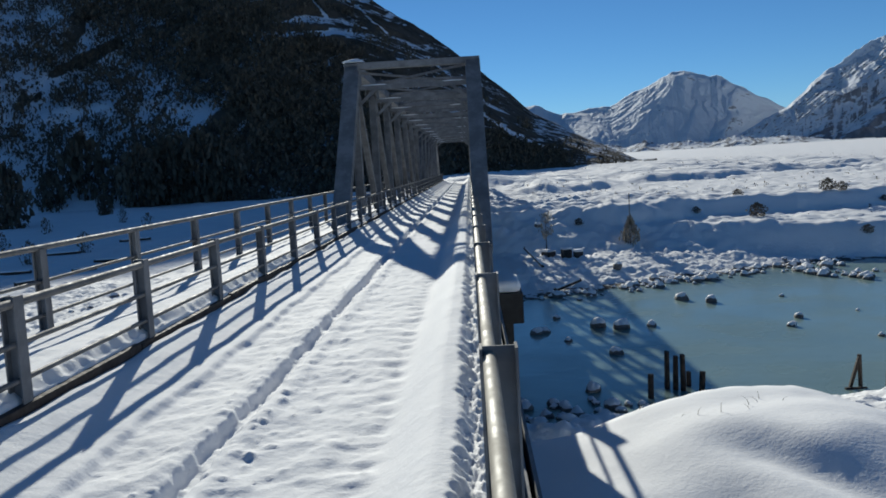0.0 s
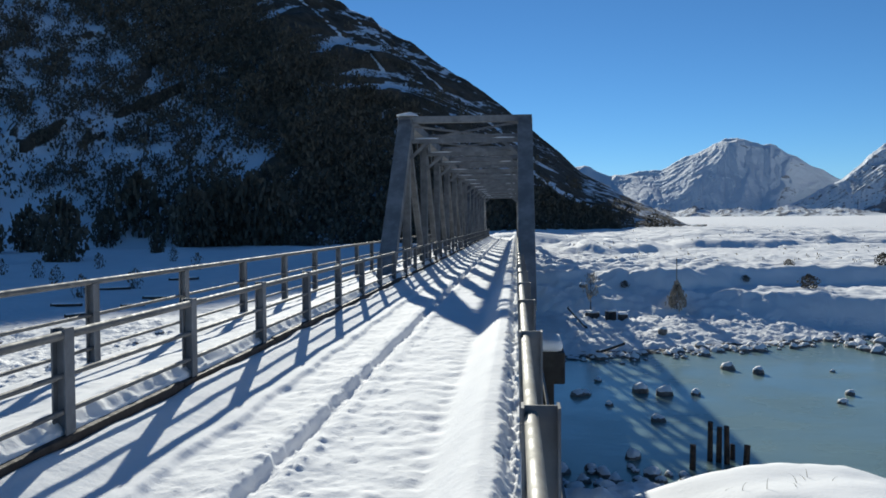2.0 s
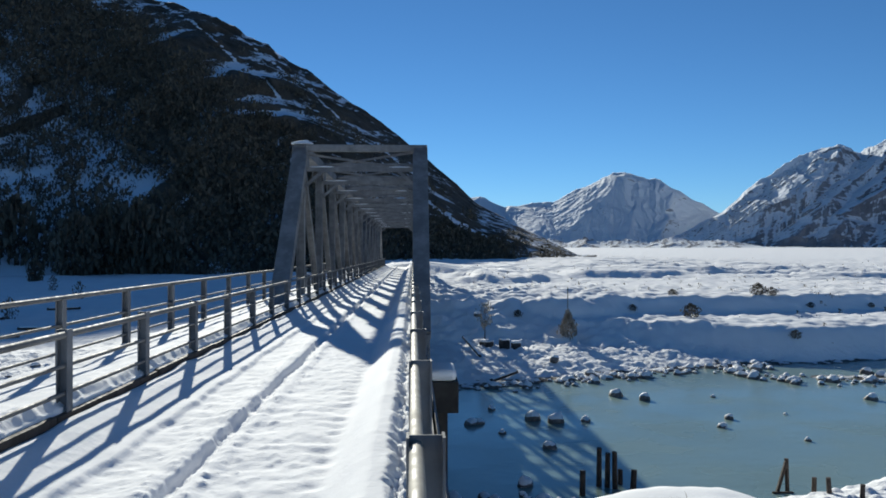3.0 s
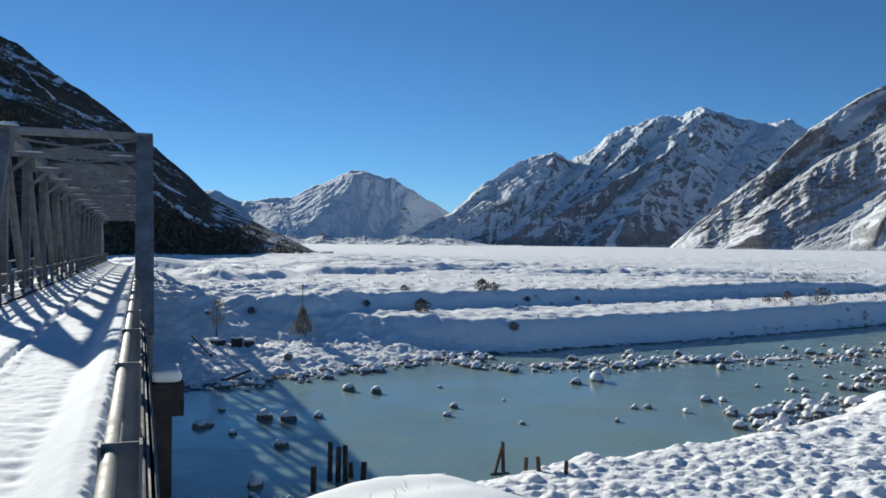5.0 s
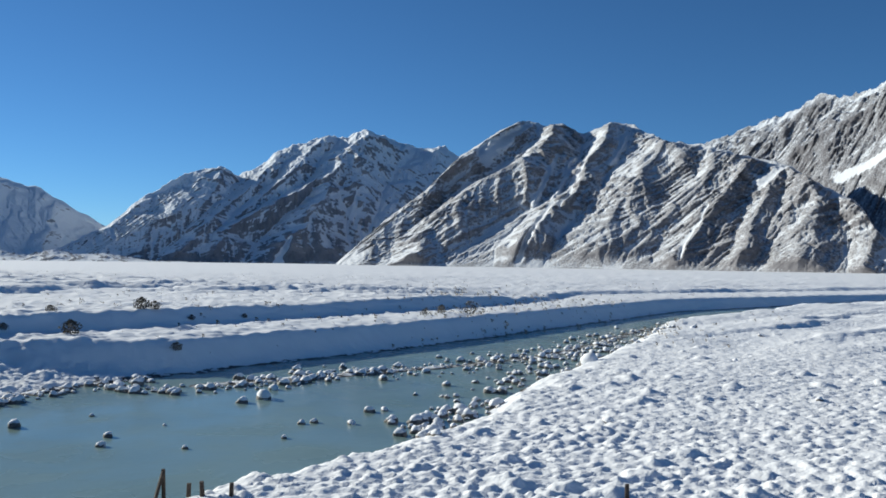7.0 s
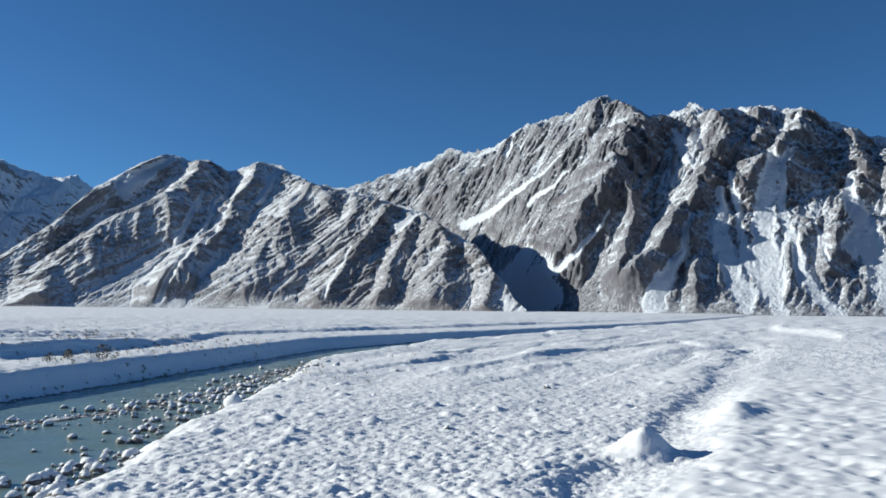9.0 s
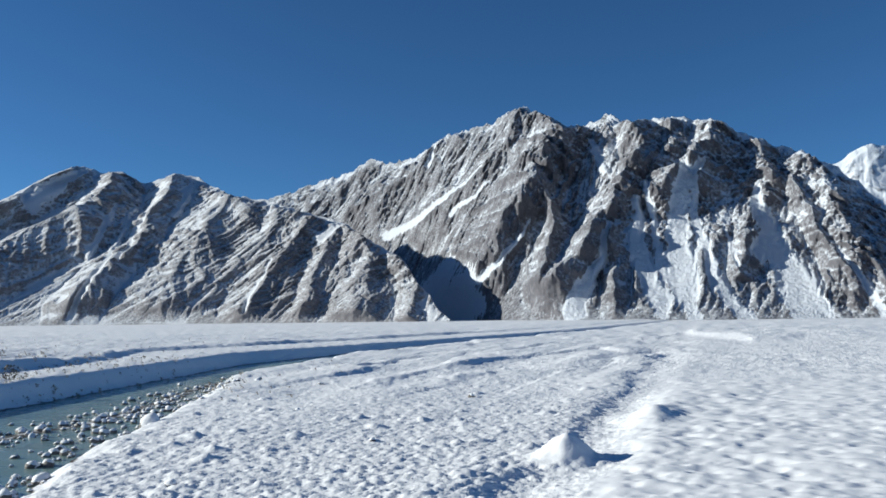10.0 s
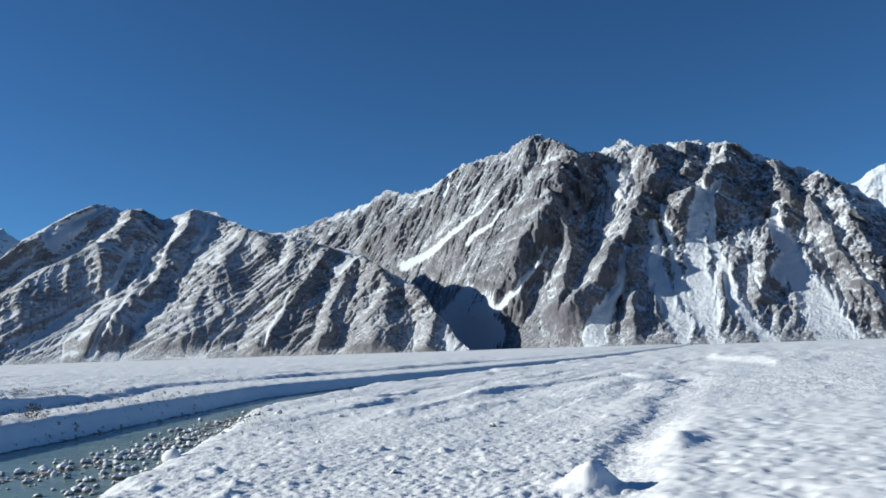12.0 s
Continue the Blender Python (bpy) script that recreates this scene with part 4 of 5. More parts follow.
# snow on the road
def road_snow():
    x = np.concatenate([[-3.46], np.linspace(-3.45, -2.25, 50), np.linspace(-2.23, -1.6, 48), np.linspace(-1.58, -0.5, 40), np.linspace(-0.48, 0.0, 40), [0.02]])
    y = np.concatenate([np.arange(-8, 3, 0.5), np.geomspace(3.0, 200, 640)])
    Y, X = np.meshgrid(y, x)
    z = 0.09 + 0.012 * fbm(X / 0.9, Y / 1.4, 3, 7)
    edge = -2.70 + 0.05 * grad_noise(Y / 1.4, 0.3, 5) + 0.03 * grad_noise(Y / 0.3, 0.3, 6)
    z = z + 0.055 * smooth(edge + 0.06, edge - 0.03, X) + 0.16 * smooth(-2.80, -3.50, X) + 0.03 * smooth(-3.30, -3.44, X) * grad_noise(Y / 0.8, 0.5, 66)
    rut = -1.93 + 0.03 * grad_noise(Y / 2.3, 0.1, 8) + 0.02 * grad_noise(Y / 0.35, 0.1, 9) + 0.012 * grad_noise(Y / 0.12, 0.1, 91)
    z = z - (0.10 + 0.02 * grad_noise(Y / 0.7, 0.6, 10)) * np.exp(-((X - rut) / 0.085) ** 6) + 0.03 * np.exp(-((X - rut - 0.19) / 0.09) ** 2) + 0.028 * np.exp(-((X - rut + 0.20) / 0.12) ** 2)
    trod = smooth(edge, edge + 0.1, X) * (1 - smooth(-0.80, -0.62, X))
    sway = 0.12 * fbm(X / 0.25, Y / 0.25, 3, 79)
    prints = domes(X + sway, Y - sway, 0.46, 77, 0.16, 0.40, 1.2) * smooth(-2.2, -1.7, X) + 0.5 * domes(X + sway, Y + sway, 0.62, 78, 0.10, 0.4, 1.2) + 0.5 * smooth(0.25, 0.6, fbm(X / 0.5, Y / 0.7, 5, 80, 0.6))
    clods = 1.8 * domes(X + 0.3 * sway, Y, 0.10, 13, 0.16, 0.42, 1.1) * smooth(0.9, 0.2, np.abs(X - rut - 0.15)) + 1.3 * domes(X, Y + 0.3 * sway, 0.13, 14, 0.06, 0.36, 1.1)
    z = z + trod * (0.013 * fbm(X / 0.45, Y / 0.45, 6, 12, 0.62) + 0.004 * ridged(X / 0.6, Y / 0.45, 4, 48) + 0.014 * clods - 0.015 * prints)
    z = z - 0.016 * np.exp(-((X + 0.80) / 0.10) ** 2) * smooth(-0.2, 0.7, np.sin(Y * 16 + 2 * grad_noise(Y / 1.5, 0.2, 46))) * (Y < 26)
    berm = smooth(-0.74, -0.28, X + 0.02 * grad_noise(Y / 3.5, 0.4, 15))
    z = z + berm * (0.27 + 0.02 * grad_noise(Y / 4.1, 0.9, 16) + 0.05 * np.sin(Y * 7.0 + 1.5 * grad_noise(Y / 2.0, 0.4, 44)) * smooth(20, 26, Y))
    crumb = smooth(-0.19, -0.06, X + 0.03 * grad_noise(Y / 0.35, 0.2, 17) + 0.03 * grad_noise(Y / 0.09, 0.2, 117))
    z = z - crumb * (0.11 + 0.04 * fbm(X / 0.10, Y / 0.22, 4, 18, 0.65)) + crumb * (0.018 * domes(X, Y, 0.07, 19, 0.5) + 0.022 * fbm(X / 0.05, Y / 0.06, 3, 119, 0.6))
    z = z - FALL * Y
    z[0, :], z[-1, :] = z[0, :] - 0.2, z[-1, :] - 0.25
    return tagged(sheet("road_snow", X, Y, z, SNOW_ROAD), "trodden snow on the bridge road with a wheel rut", "snow", kind="structure")


road_snow()

kerb = tagged(new("kerb"), "dark timber kerb at the foot of the guard rail", "kerb", kind="structure")
kerb.rotation_euler = (TILT, 0, 0)
for k in range(36):
    bm = bmesh.new()
    y0 = -8.0 + 3.27 * k
    box(bm, (-3.64, y0, -0.05), (-3.465, y0 + 3.25, 0.375 + 0.01 * math.sin(k * 2.3)), 0.015)
    part("kerb_timber", bm, TIMBER, kerb)


def footway_snow():
    x = np.concatenate([[-5.30], np.linspace(-5.28, -4.1, 30), np.linspace(-4.09, -3.53, 30), [-3.52]])
    y = np.concatenate([np.arange(-8, 3, 0.5), np.geomspace(3.0, SPAN_Y0 + 27, 480)])
    Y, X = np.meshgrid(y, x)
    lip = -3.58 + 0.02 * grad_noise(Y / 0.6, 0.2, 28) + 0.012 * grad_noise(Y / 0.12, 0.2, 30)
    z = 0.34 + 0.03 * fbm(X / 0.8, Y / 1.7, 4, 27) + 0.16 * smooth(-4.3, -3.7, X) + 0.025 * domes(X, Y, 0.15, 29, 0.35) * smooth(-3.9, -3.7, X) - 0.10 * smooth(lip - 0.08, lip + 0.05, X)
    z = z - FALL * Y
    z[0, :], z[-1, :] = -0.06 - FALL * y, 0.30 - FALL * y
    return tagged(sheet("footway_snow", X, Y, z, SNOW), "smooth deep snow on the footway", "snow", kind="structure")


footway_snow()


def snow_pad(x, y, z, wide, long, thick, k):
    bm = bmesh.new()
    bmesh.ops.create_icosphere(bm, subdivisions=3, radius=1.0)
    for v in bm.verts:
        v.co *= 1 + 0.18 * noise.noise(v.co * 1.6 + Vector((k * 3.1, k, 0)))
        v.co.z = max(v.co.z, 0.0) * thick
        v.co.x, v.co.y = v.co.x * wide, v.co.y * long
    ob = part("snow_pad", bm, SNOW, shade=True)
    ob.location = (x, y, z - FALL * y)
    return tagged(ob, "small pad of snow caught on the steelwork", "snow", "snow pads on the truss")


snow_pad(XL + 0.05, SPAN_Y0 + PANEL, TRUSS_H + 0.02, 0.42, 0.28, 0.13, 1)
for k in range(1, PANELS):
    y = SPAN_Y0 + PANEL * k
    snow_pad(XL + 0.75, y + 0.05, TRUSS_H - 0.83, 0.55, 0.075, 0.05, 3 + k)
    if k % 2:
        snow_pad(XR - 0.75, y + 0.05, TRUSS_H - 0.83, 0.45, 0.075, 0.045, 20 + k)
    snow_pad(XL + 0.02, y - 0.2, 0.2, 0.16, 0.35, 0.22, 40 + k)


# ---------------------------------------------------------------- stones, posts and plants
def ground_at(x, y):
    return float(ground_z(np.array([float(x)]), np.array([float(y)]))[0])


def stone_mesh(seed, cap):
    """A rounded river stone, or the cap of snow that lies on it."""
    bm = bmesh.new()
    bmesh.ops.create_icosphere(bm, subdivisions=2, radius=1.0)
    off = Vector((seed * 7.3, seed * 3.1, seed * 1.7))
    for v in bm.verts:
        d = v.co.normalized()
        v.co = d * (1 + 0.30 * noise.noise(d * 1.1 + off) + 0.16 * noise.noise(d * 2.6 + off))
        v.co.z *= 0.68
    if cap:
        for v in bm.verts:
            t = v.co.z - 0.06 - 0.14 * noise.noise(v.co * 2.2 + off)
            k = min(max(t / 0.25, 0), 1)
            k = k * k * (3 - 2 * k)
            v.co.x *= 0.93 + 0.06 * k
            v.co.y *= 0.93 + 0.06 * k
            v.co.z = v.co.z * (0.85 + 0.38 * k) + 0.08 * k - 0.04
    me = bpy.data.meshes.new("snow_cap" if cap else "rock")
    bm.to_mesh(me)
    bm.free()
    me.shade_smooth()
    me.materials.append(SNOW if cap else STONE)
    return me


STONES = [(stone_mesh(k, False), stone_mesh(k, True)) for k in range(6)]


def river_stone(x, y, size, k, turn, z=None, name="river_stone", group="stones in the river"):
    ob = tagged(new(name), "dark wet river stone with a cap of snow", "stone", group)
    rock, cap = new("rock", STONES[k][0]), new("snow_cap", STONES[k][1])
    rock.parent = cap.parent = ob
    cap.location.x, cap.scale.x = rng.uniform(-0.1, 0.1), rng.uniform(0.85, 1.02)
    ob.location = (x, y, (WATER_Z if z is None else z) + size * 0.12)
    ob.rotation_euler, ob.scale = (0, 0, turn), (size, size * 0.82, size)
    return ob


rng = random.Random(5)
SINGLES = [(5.6, 38.5, .62), (6.6, 37.9, .62), (8.0, 38.1, .36), (5.5, 33.0, .42), (3.9, 35.7, .25), (14.8, 38.4, .34), (13.8, 36.6, .30), (17.9, 39.3, .15), (16.4, 33.9, .22),
           (20.8, 33.1, .22), (23.3, 35.5, .3), (24.0, 35.4, .3), (11.0, 44.5, .55), (12.2, 43.4, .5), (24.2, 43.0, .5), (25.9, 43.5, .75), (28.0, 36.1, .45), (27.1, 33.1, .5), (28.9, 35.9, .3), (25.2, 33.9, .3),
           (16.1, 44.0, .2), (30.0, 32.5, .35), (34.6, 37.0, .3), (33.8, 39.0, .25)]
for x, y, size in SINGLES:
    river_stone(x, y, size * 0.75, rng.randrange(6), rng.uniform(0, 6.28))


REST = []


def scatter(n, x0, x1, line, spread, small, large, single=True):
    xs = [rng.uniform(x0, x1) for _ in range(n)]
    ys = [float(line(x)) + rng.gauss(0, spread) for x in xs]
    for x, y, z in zip(xs, ys, ground_z(np.array(xs), np.array(ys))):
        size, z = small + (large - small) * rng.random() ** 2.5, max(WATER_Z, float(z) - 0.05)
        if single and size > small * (1.45 if x < 40 else 2.45):
            river_stone(x, y, size, rng.randrange(6), rng.uniform(0, 6.28), z)
        else:
            REST.append((x, y, z, size))


far_line, near_line_y = (lambda x: float(np.interp(x, *FAR_SHORE))), (lambda x: float(np.interp(x, *NEAR_SHORE)))
scatter(170, 3, 24, lambda x: far_line(x) + 0.2, 0.8, 0.13, 0.42)
scatter(150, 20, 40, lambda x: np.interp(x, (20, 25, 34, 46), (52.0, 49.5, 49.0, 50.0)), 1.3, 0.13, 0.5)
scatter(300, 36, 92, lambda x: np.interp(x, (34, 46, 58, 70, 80), (48, 47.5, 48, 53, 57)), 2.4, 0.13, 0.45)
scatter(85, 25, 36, lambda x: near_line_y(x) + 1.0, 1.0, 0.15, 0.5)
scatter(110, 38, 74, lambda x: near_line_y(x) + 2.2, 1.5, 0.15, 0.45)
scatter(24, 40, 110, lambda x: near_line_y(x) + 0.6, 0.8, 0.2, 0.5)
scatter(34, 0.8, 5.5, lambda x: near_line_y(x) + 0.4, 1.2, 0.16, 0.38)
scatter(16, 1.5, 12, lambda x: near_line_y(x) + 0.2, 0.9, 0.15, 0.42)
scatter(60, -26, -9.3, lambda x: 34 - 0.9 * (x + 9), 4.5, 0.2, 0.5)
scatter(5, 0, 5, lambda x: 33 + 1.5 * x, 3.0, 0.2, 0.4)

def small_stones(name, which, material, label, lift):
    bm = bmesh.new()
    bmesh.ops.create_icosphere(bm, subdivisions=2, radius=1.0)
    base = np.array([(v.co.x, v.co.y, v.co.z * 0.7) for v in bm.verts])
    tri = np.array([[v.index for v in f.verts] for f in bm.faces])
    bm.free()
    if which:
        base[:, 2] = np.maximum(base[:, 2], 0.12) * 1.12
        base[:, :2] *= 0.94
    r = np.random.RandomState(3)
    vs, fs = [], []
    for x, y, z, size in REST:
        a, k = r.rand() * 6.28, 1 + 0.16 * r.randn(len(base), 1)
        c, s = math.cos(a), math.sin(a)
        p = base * np.array([1, 0.8, 1]) * k * size
        fs.append(tri + len(base) * len(vs))
        vs.append(np.stack([p[:, 0] * c - p[:, 1] * s + x, p[:, 0] * s + p[:, 1] * c + y, p[:, 2] + z + lift * size], 1))
    return tagged(mesh_object(name, np.concatenate(vs), np.concatenate(fs), material), label, "stones", kind="stuff")


small_stones("pebbles", False, STONE, "small dark wet stones along the water's edge", 0.1)
small_stones("pebble_snow", True, SNOW, "caps of snow on small stones along the water", 0.14)

# a great boulder under snow on the near bank
boulder = river_stone(54.5, 41.5, 1.1, 2, 0.6, ground_at(54.5, 41.5) - 0.25, "boulder", "boulders on the bank")
tagged(boulder, "large boulder buried under a smooth hood of snow", "boulder")
for x, y, size in ((33.0, 24.0, .7), (62.0, 33.0, .6), (75.0, 22.0, .8), (47.0, 20.0, .6), (88.0, 44.0, .7), (70.0, 47.5, .6)):
    tagged(river_stone(x, y, size * 0.5, rng.randrange(6), rng.uniform(0, 6.28), ground_at(x, y) - 0.08, "boulder", "boulders on the bank"), "bare-sided boulder poking out of deep snow", "boulder")


def timber_post(name, p, q, wide, label, cap=True):
    ob = tagged(new(name), label, "post", "old timber posts")
    ob.location = p
    q = Vector(q) - Vector(p)
    bm = bmesh.new()
    m, n = along((0, 0, 0), q)
    made = bmesh.ops.create_cone(bm, cap_ends=True, segments=9, radius1=wide * 0.55, radius2=wide * 0.48, depth=n, matrix=m @ Matrix.Translation((0, 0, n / 2)))
    for v in bm.verts:
        v.co += Vector((noise.noise(v.co * 3 + Vector(p)), noise.noise(v.co * 3 - Vector(p)), noise.noise(v.co * 5))) * wide * 0.16
    part("shaft", bm, TIMBER, ob)
    return ob


for (x, y), top, lean in (((5.5, 26.7), -5.2, 0.02), ((6.25, 27.7), -4.72, 0.03), ((6.5, 27.6), -4.85, 0.05), ((6.75, 27.4), -4.78, -0.02), ((7.25, 27.3), -5.35, 0.10), ((7.05, 27.9), -5.5, 0.0)):
    timber_post("timber_post", (x, y, -7.2), (x + lean, y, top), 0.19, "dark broken timber pile standing at the water's edge")
for (x, y), h, lean in (((12.35, 25.2), 0.58, 0.04), ((12.5, 24.4), 0.45, -0.08), ((13.0, 23.6), 0.42, 0.03), ((22.7, 15.7), 0.55, 0.0)):
    z = ground_at(x, y)
    timber_post("timber_post", (x, y, z - 0.5), (x + lean, y, z + h), 0.15, "weathered fence post in deep snow")
frame_stand = tagged(new("trestle"), "leaning A-shaped frame of dark timbers by the river", "trestle")
frame_stand.location = (12.1, 26.8, -6.4)
for p, q, w in (((-0.28, 0, 0), (0.14, 0, 1.42), 0.12), ((0.22, 0.06, 0), (0.16, 0.04, 1.5), 0.12), ((-0.36, -0.09, 0.42), (0.36, -0.05, 0.40), 0.09)):
    bm = bmesh.new()
    box_bar(bm, p, q, w, w * 0.8, 0.015)
    part("timber", bm, TIMBER, frame_stand)


def log(p, q, wide, label):
    ob = tagged(new("log"), label, "log")
    ob.location = p
    bm = bmesh.new()
    m, n = along((0, 0, 0), Vector(q) - Vector(p))
    bmesh.ops.create_cone(bm, cap_ends=True, segments=10, radius1=wide, radius2=wide * 0.8, depth=n, matrix=m @ Matrix.Translation((0, 0, n / 2)))
    part("trunk", bm, TIMBER, ob)
    bm = bmesh.new()
    bmesh.ops.create_cone(bm, cap_ends=True, segments=10, radius1=wide * 0.8, radius2=wide * 0.6, depth=n * 0.9, matrix=m @ Matrix.Translation((0, 0, n / 2)))
    for v in bm.verts:
        v.co.z = v.co.z * 1.0 + wide * 0.62
    part("snow_cap", bm, SNOW, ob)


za = ground_at(4.1, 55.5)
log((3.5, 57.0, za + 1.1), (4.5, 54.6, za + 0.05), 0.11, "dark driftwood pole leaning out of the snow")
log((4.6, 48.6, ground_at(4.6, 48.6) + 0.15), (6.3, 49.8, ground_at(6.3, 49.8) + 0.45), 0.13, "snow-topped log on the stony beach")

for x, y, dx, dy in ((-41, 70, 2.6, 0.6), (-44.4, 83.5, 4.2, 0.2), (-36, 77.5, 3.0, -0.4), (-34.6, 70, 1.8, 0.9), (-36.2, 63.8, 2.2, 0.5), (-40.5, 94, 3.4, 0.6)):
    log((x, y, ground_at(x, y) + 0.10), (x + dx, y + dy, ground_at(x + dx, y + dy) + 0.22), 0.17, "dark fallen trunk lying in shaded snow")

ROCK_DARK = wear_material("dark_wet_block", (0.03, 0.028, 0.027), (0.08, 0.075, 0.07), 2.0, 0.8, 0, 10, 0.02)


def block(x, y, w, h, turn):
    z = ground_at(x, y)
    ob = tagged(new("concrete_block"), "dark square block with a thick pad of snow", "block", "blocks on the bank")
    ob.location, ob.rotation_euler = (x, y, z + 0.28), (0, 0, turn)
    bm = bmesh.new()
    box(bm, (-w / 2, -w / 2, -0.8), (w / 2, w / 2, h), 0.06)
    part("body", bm, ROCK_DARK, ob)
    bm = bmesh.new()
    box(bm, (-w * 0.53, -w * 0.53, h), (w * 0.53, w * 0.53, h + 0.16), 0.07)
    part("snow_cap", bm, SNOW, ob, shade=True)


block(6.5, 58.6, 0.62, 0.26, 0.3)
block(7.25, 58.0, 0.60, 0.24, 0.1)
block(5.35, 59.8, 0.75, 0.12, 0.7)
for x, y in ((5.2, 66.0), (9.2, 53.6)):
    tagged(river_stone(x, y, 0.38, 3, 1.0, ground_at(x, y), "boulder", "boulders on the bank"), "bare-sided boulder poking out of deep snow", "boulder")


def spray(seed, n, shape, leaf, droop=0.0):
    """Many small blades inside a crown; shape gives the crown's radius at each height from 0 to 1."""
    r = np.random.RandomState(seed)
    v = []
    h = r.rand(n)
    rad = np.array([shape(t) for t in h]) * (0.08 + 0.92 * r.rand(n) ** 0.6) * (0.75 + 0.5 * r.rand(n))
    a = r.rand(n) * 2 * np.pi
    c = np.stack([np.cos(a) * rad, np.sin(a) * rad, h], 1)
    out = np.stack([np.cos(a), np.sin(a), -droop + 0.5 * r.randn(n)], 1) + 0.6 * r.randn(n, 3)
    out /= np.linalg.norm(out, axis=1)[:, None]
    side = np.cross(out, r.randn(n, 3))
    side /= np.linalg.norm(side, axis=1)[:, None]
    s = (leaf * (0.5 + r.rand(n)) * np.clip(np.array([shape(t) for t in h]) / 0.12, 0.3, 1))[:, None]
    q = np.stack([c - side * s * 0.45, c + out * s * 0.9 - side * s * 0.15, c + out * s * 1.2 + side * s * 0.2, c + side * s * 0.45], 1)
    return q.reshape(-1, 3)


def plant(name, x, y, tall, wide, shape, label, category, material, n=260, seed=1, trunk=0.05, z=None, group="", leaf=0.13):
    z = ground_at(x, y) if z is None else z
    ob = tagged(new(name), label, category, group)
    ob.location = (x, y, z)
    bm = bmesh.new()
    bmesh.ops.create_cone(bm, cap_ends=True, segments=7, radius1=trunk, radius2=trunk * 0.2, depth=tall * 0.95 + 0.3, matrix=Matrix.Translation((0, 0, tall * 0.475 - 0.15)))
    r = random.Random(seed)
    for _ in range(9):
        h, a = r.uniform(0.15, 0.8) * tall, r.uniform(0, 6.28)
        reach = shape(h / tall) * wide * r.uniform(0.7, 1.0)
        m, k = along((0, 0, h), (math.cos(a) * reach, math.sin(a) * reach, h + 0.12 * tall))
        bmesh.ops.create_cone(bm, cap_ends=True, segments=5, radius1=trunk * 0.4, radius2=trunk * 0.1, depth=k, matrix=m @ Matrix.Translation((0, 0, k / 2)))
    part("trunk", bm, BARK, ob)
    v = spray(seed, n, shape, leaf) * np.array([wide, wide, tall])
    mesh_object("crown", v, np.arange(len(v)).reshape(-1, 4), material, ob, shade=False)
    return ob


bush_shape = lambda t: math.sqrt(max(0.02, 1 - (2 * t - 0.85) ** 2 * 0.9))
plant("larch_tree", 11.6, 61.8, 3.6, 1.0, lambda t: 0.012 + 1.75 * max(0.0, 0.55 - t) * min(1.0, 0.55 + 5 * t), "small tawny leafless larch tree on the snowy bank", "tree", FROSTED, 1300, 3, 0.035, leaf=0.085)
plant("young_tree", 5.3, 60.6, 2.9, 0.62, lambda t: 0.05 if t < 0.4 else 0.35 + 0.65 * math.sin(5.0 * (t - 0.4)), "slim frosted young tree beside dark blocks", "tree", FROSTED, 520, 4, 0.05, leaf=0.08)
for k, (x, y, s) in enumerate(((22.5, 66.5, 1.0), (30.5, 72.5, 0.95), (18.3, 68.6, 0.5), (23.2, 73.5, 0.6), (27.4, 58.6, 0.55), (31.9, 72.9, 0.7), (8.4, 66.0, 0.5), (35, 72.0, 0.45), (41, 73.0, 0.4))):
    plant("shrub", x, y, 1.0 * s, 0.75 * s, bush_shape, "small dark leafless shrub in the snow", "shrub", LEAF, 460, 20 + k, 0.03, group="shrubs on the far bank")
for k, (x, y, s) in enumerate(((70.3, 71.5, 1.3), (66.0, 72.0, 0.8), (64.2, 72.5, 0.7), (68.0, 74, 0.8), (62.5, 71.0, 0.6))):
    plant("shrub", x, y, 1.1 * s, 0.8 * s, bush_shape, "dark frosted shrub on the edge of the plain", "shrub", LEAF, 200, 40 + k, 0.03, group="shrubs on the plain")


def dots(name, n, place, size, material, label, seed):
    """Many small clumps as one mesh."""
    r = np.random.RandomState(seed)
    base = [spray(seed + k, 9, bush_shape, 0.5) * np.array([0.6, 0.6, 0.8]) for k in range(4)]
    out = []
    spots = np.array([place(r) for _ in range(n)])
    depth = ground_z(spots[:, 0], spots[:, 1]) - 0.03
    for i, (x, y) in enumerate(spots):
        out.append(base[i % 4] * size * (0.4 + 1.1 * r.rand() ** 2) + np.array([x, y, depth[i]]))
    v = np.concatenate(out)
    return tagged(mesh_object(name, v, np.arange(len(v)).reshape(-1, 4), material, shade=False), label, "dry scrub", kind="stuff")


dots("bank_tufts", 90, lambda r: (lambda x: (x, far_line(x) + 1.2 + 15.5 * r.rand()))(24 + 90 * r.rand()), 0.30, LEAF, "dark tufts of grass poking out of the snowy bank", 71)
dots("plain_tufts", 1300, lambda r: (lambda d, a: (math.sin(a) * d, math.cos(a) * d))(82 + 330 * r.rand() ** 1.5, radians(3 + 62 * r.rand())), 0.30, DRY, "tawny tufts of grass across the snowy plain", 72)

dots("plain_scrub", 420, lambda r: (lambda d, a: (math.sin(a) * d, math.cos(a) * d))(92 + 52 * r.rand() ** 1.3, radians(41.5 + 17 * r.rand())), 0.42, FROSTED, "low frosted scrub on the edge of the snowy plain", 73)

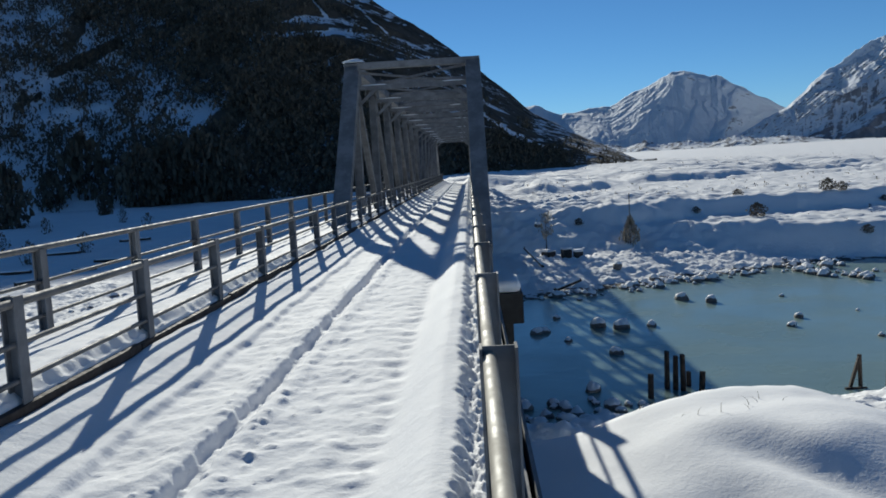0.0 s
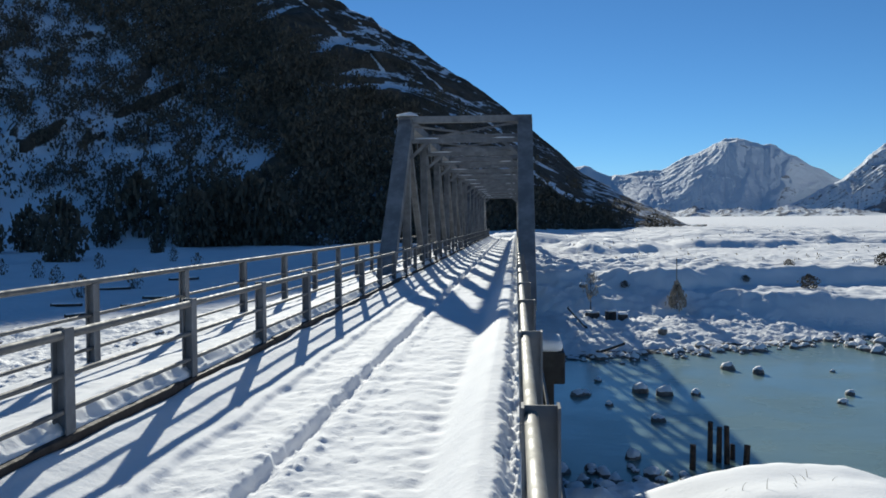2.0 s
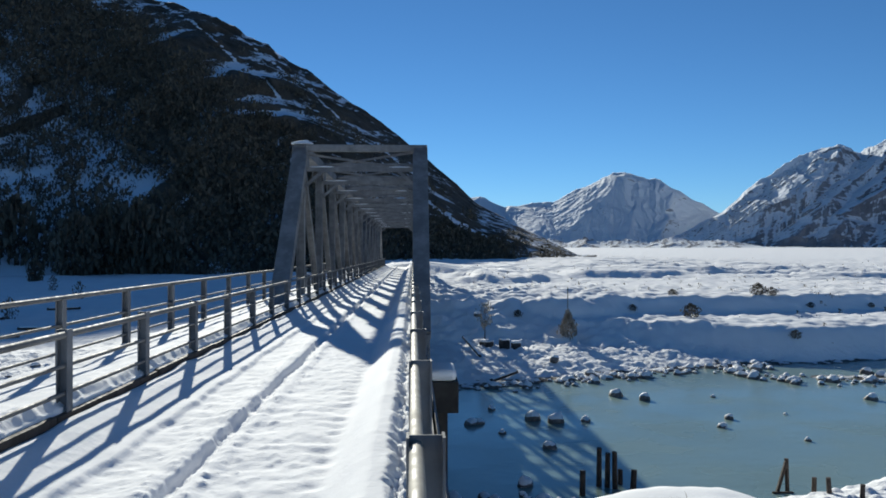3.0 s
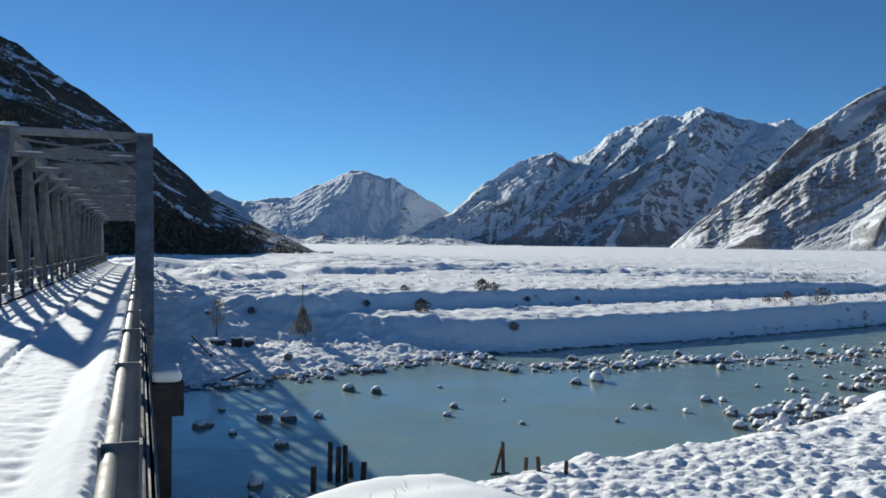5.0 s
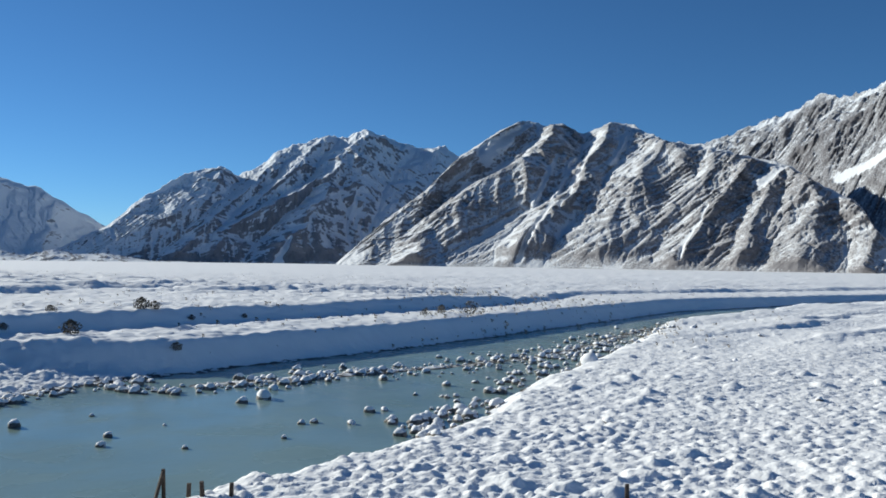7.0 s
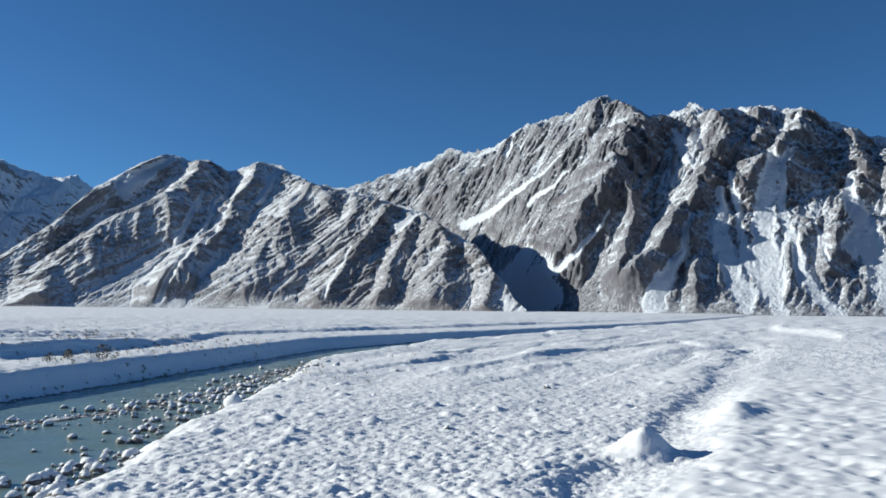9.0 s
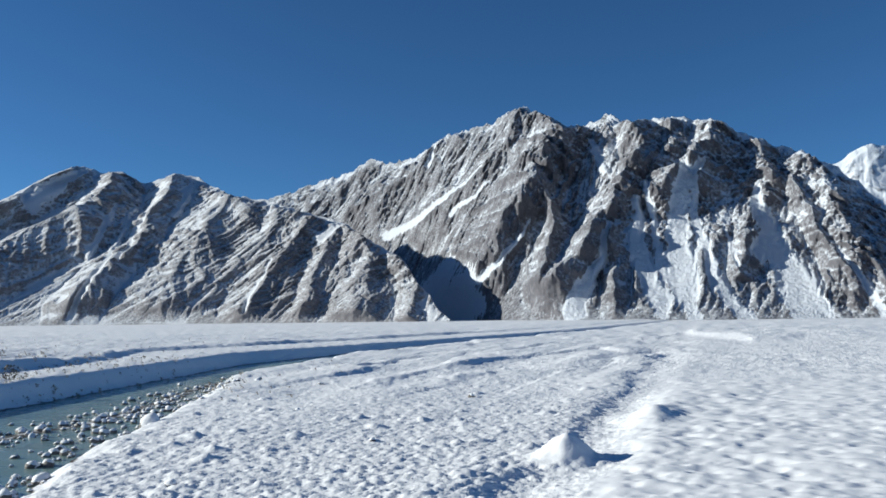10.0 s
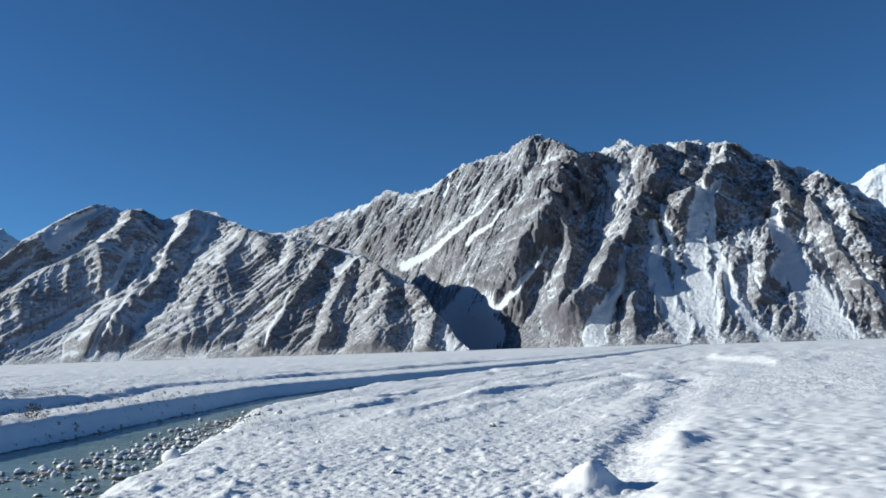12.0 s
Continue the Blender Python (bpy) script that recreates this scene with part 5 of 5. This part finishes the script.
# wisps of dry grass on the snow shoulder beside the rail
bm = bmesh.new()
r = random.Random(9)
for k in range(8):
    x, y = 2.9 + r.uniform(-0.7, 0.9), 9.2 + r.uniform(-0.4, 0.3)
    p = Vector((x, y, ground_at(x, y) - 0.02))
    bend, h = r.uniform(-0.25, 0.3), r.uniform(0.05, 0.13)
    last = None
    for t in np.linspace(0, 1, 7):
        c = p + Vector((bend * t * t, 0.03 * t, h * math.sin(t * 2.0)))
        a, b = bm.verts.new(c + Vector((0.004 * (1.05 - t), 0, 0))), bm.verts.new(c - Vector((0.004 * (1.05 - t), 0, 0)))
        if last:
            bm.faces.new((last[0], a, b, last[1]))
        last = (a, b)
tagged(part("dry_grass", bm, DRY), "thin bent wisps of dry grass in the snow", "grass", kind="stuff")


# ---------------------------------------------------------------- woods and scrub on the hill
hill = bpy.data.objects["hillside"]
co = np.empty(len(hill.data.vertices) * 3, np.float32)
hill.data.vertices.foreach_get("co", co)
co = co.reshape(-1, 3)


def woods(name, want, n, tall, material, label, seed, blades=34, leaf=0.30):
    """Clumps of trees over the hill where want(bearing, height) gives their share."""
    r = np.random.RandomState(seed)
    base = [spray(seed + k, blades, bush_shape, leaf) * np.array([0.52, 0.52, 1.0]) for k in range(8)]
    az, el = np.degrees(np.arctan2(co[:, 0], co[:, 1])), np.degrees(np.arctan2(co[:, 2] - 2, np.hypot(co[:, 0], co[:, 1])))
    patch = fbm(az / 2.2, el / 1.6, 3, seed)
    w = np.clip(want(az, el, patch), 0, None)
    w[:] = w * np.hypot(co[:, 0], co[:, 1]) ** 1.0
    pick = r.choice(len(co), n, p=w / w.sum())
    at = co[pick] + np.stack([r.randn(n) * 0.6, r.randn(n) * 0.6, np.full(n, -0.4)], 1)
    size = tall * (0.45 + 0.9 * r.rand(n) ** 1.6)
    turn = r.rand(n) * 6.28
    B = np.stack(base)[r.randint(0, 8, n)]
    c, s = np.cos(turn)[:, None], np.sin(turn)[:, None]
    v = np.stack([B[:, :, 0] * c - B[:, :, 1] * s, B[:, :, 0] * s + B[:, :, 1] * c, B[:, :, 2]], 2) * size[:, None, None] + at[:, None, :]
    v = v.reshape(-1, 3)
    me = bpy.data.meshes.new(name)
    me.vertices.add(len(v))
    me.vertices.foreach_set("co", v.reshape(-1).astype(np.float32))
    me.loops.add(len(v))
    me.loops.foreach_set("vertex_index", np.arange(len(v), dtype=np.int32))
    me.polygons.add(len(v) // 4)
    me.polygons.foreach_set("loop_start", np.arange(0, len(v), 4, dtype=np.int32))
    me.update(calc_edges=True)
    me.materials.append(material)
    return tagged(new(name, me), label, "forest", kind="stuff")


def below_crest(a, e, gap):
    top = np.interp(a, [c[0] for c in HILL_CREST], [c[1] for c in HILL_CREST])
    return smooth(gap, gap + 0.8, top - e)


def dense(a, e, p):
    f = wood_line(a, e) + 0.9 * p
    where = np.maximum(smooth(-24.5, -22.8, a + 1.0 * p) * (f < 0), smooth(-0.1, 0.6, f) * smooth(-33, -30.5, a))
    where = where * (1 - smooth(-2.5, -0.5, a)) * (1 - smooth(8.0, 10.5, e + 0.75 * (a + 12) + 1.5 * p))
    band = np.exp(-((f + 0.6) / 0.6) ** 2) * (1 - smooth(-19.5, -17.0, a))
    patch = 1.3 * np.exp(-((a + 18.6) / 2.3) ** 2 - ((e - 3.2 + 0.6 * (a + 18.6)) / 1.5) ** 2)
    return where * (1 - 0.96 * np.clip(band + patch, 0, 1)) * below_crest(a, e, 0.9)


def scrub(a, e, p):
    f = wood_line(a, e) + 0.9 * p
    field = np.exp(-((a + 33.8) / 1.5) ** 2 - ((e - 2.0) / 3.2) ** 2)
    left = (1 - smooth(-24, -22, a + 1.0 * p)) * smooth(-46, -42, a) * (f < 0.2) * np.clip(0.42 + 1.3 * p, 0.10, 1) * smooth(0.0, 1.6, e + 0.9) * (1 - 0.97 * np.clip(field, 0, 1))
    ridge = smooth(-32, -28, a) * 0.16 * np.clip(0.25 + p, 0, 1) * smooth(8.0, 11, e + 0.75 * (a + 12))
    return (left + ridge) * below_crest(a, e, 0.8)


def low_scrub(a, e, p):
    return smooth(-3.0, -1.0, a) * (1 - smooth(6.3, 7.3, a)) * (1 - smooth(1.0, 1.4, e + 0.36 * (a - 2.5) + 0.3 * p)) * (e > -1.3)


woods("beech_forest", dense, 4000, 7.0, LEAF, "dense dark evergreen forest on the shaded hill", 300, 52, 0.17)
woods("low_forest", low_scrub, 1500, 3.2, LEAF, "low dark scrub along the foot of the hill", 500, 30, 0.28)
woods("hill_scrub", scrub, 5600, 4.0, LEAF, "dark scrub and small trees scattered over snowy hillside", 400, 26, 0.24)

for k, (a, d, h) in enumerate(((-29.6, 150, 10), (-25.1, 215, 17), (-21.8, 200, 13), (-20.0, 206, 15), (-31.5, 190, 9), (-33.5, 185, 7), (-27.0, 208, 9), (-18.0, 205, 16), (-16.5, 207, 14), (-24.0, 170, 4))):
    x, y = math.sin(radians(a)) * d, math.cos(radians(a)) * d
    plant("beech_tree", x, y, h, h * 0.36, bush_shape, "dark evergreen tree at the foot of the snowy hill", "tree", LEAF, 900, 80 + k, 0.25, group="trees at the hill foot")
for k, (a, d) in enumerate(((-31, 115), (-27.5, 130), (-25.4, 95), (-30.0, 100), (-23.0, 140), (-33.0, 125), (-28.6, 88), (-21.5, 120))):
    x, y = math.sin(radians(a)) * d, math.cos(radians(a)) * d
    plant("shrub", x, y, 2.2, 0.8, bush_shape, "small dark shrub on the shaded snowy flat", "shrub", LEAF, 160, 120 + k, 0.04, group="shrubs on the shaded flat")

# snow lying on the pier cap and on the truss
bm = bmesh.new()
box(bm, (0.5, SPAN_Y0 - 1.15, -1.85), (1.3, SPAN_Y0 + 0.55, -1.5), 0.16)
tagged(part("pier_snow", bm, SNOW, shade=True), "thick rounded pad of snow on the pier cap", "snow")
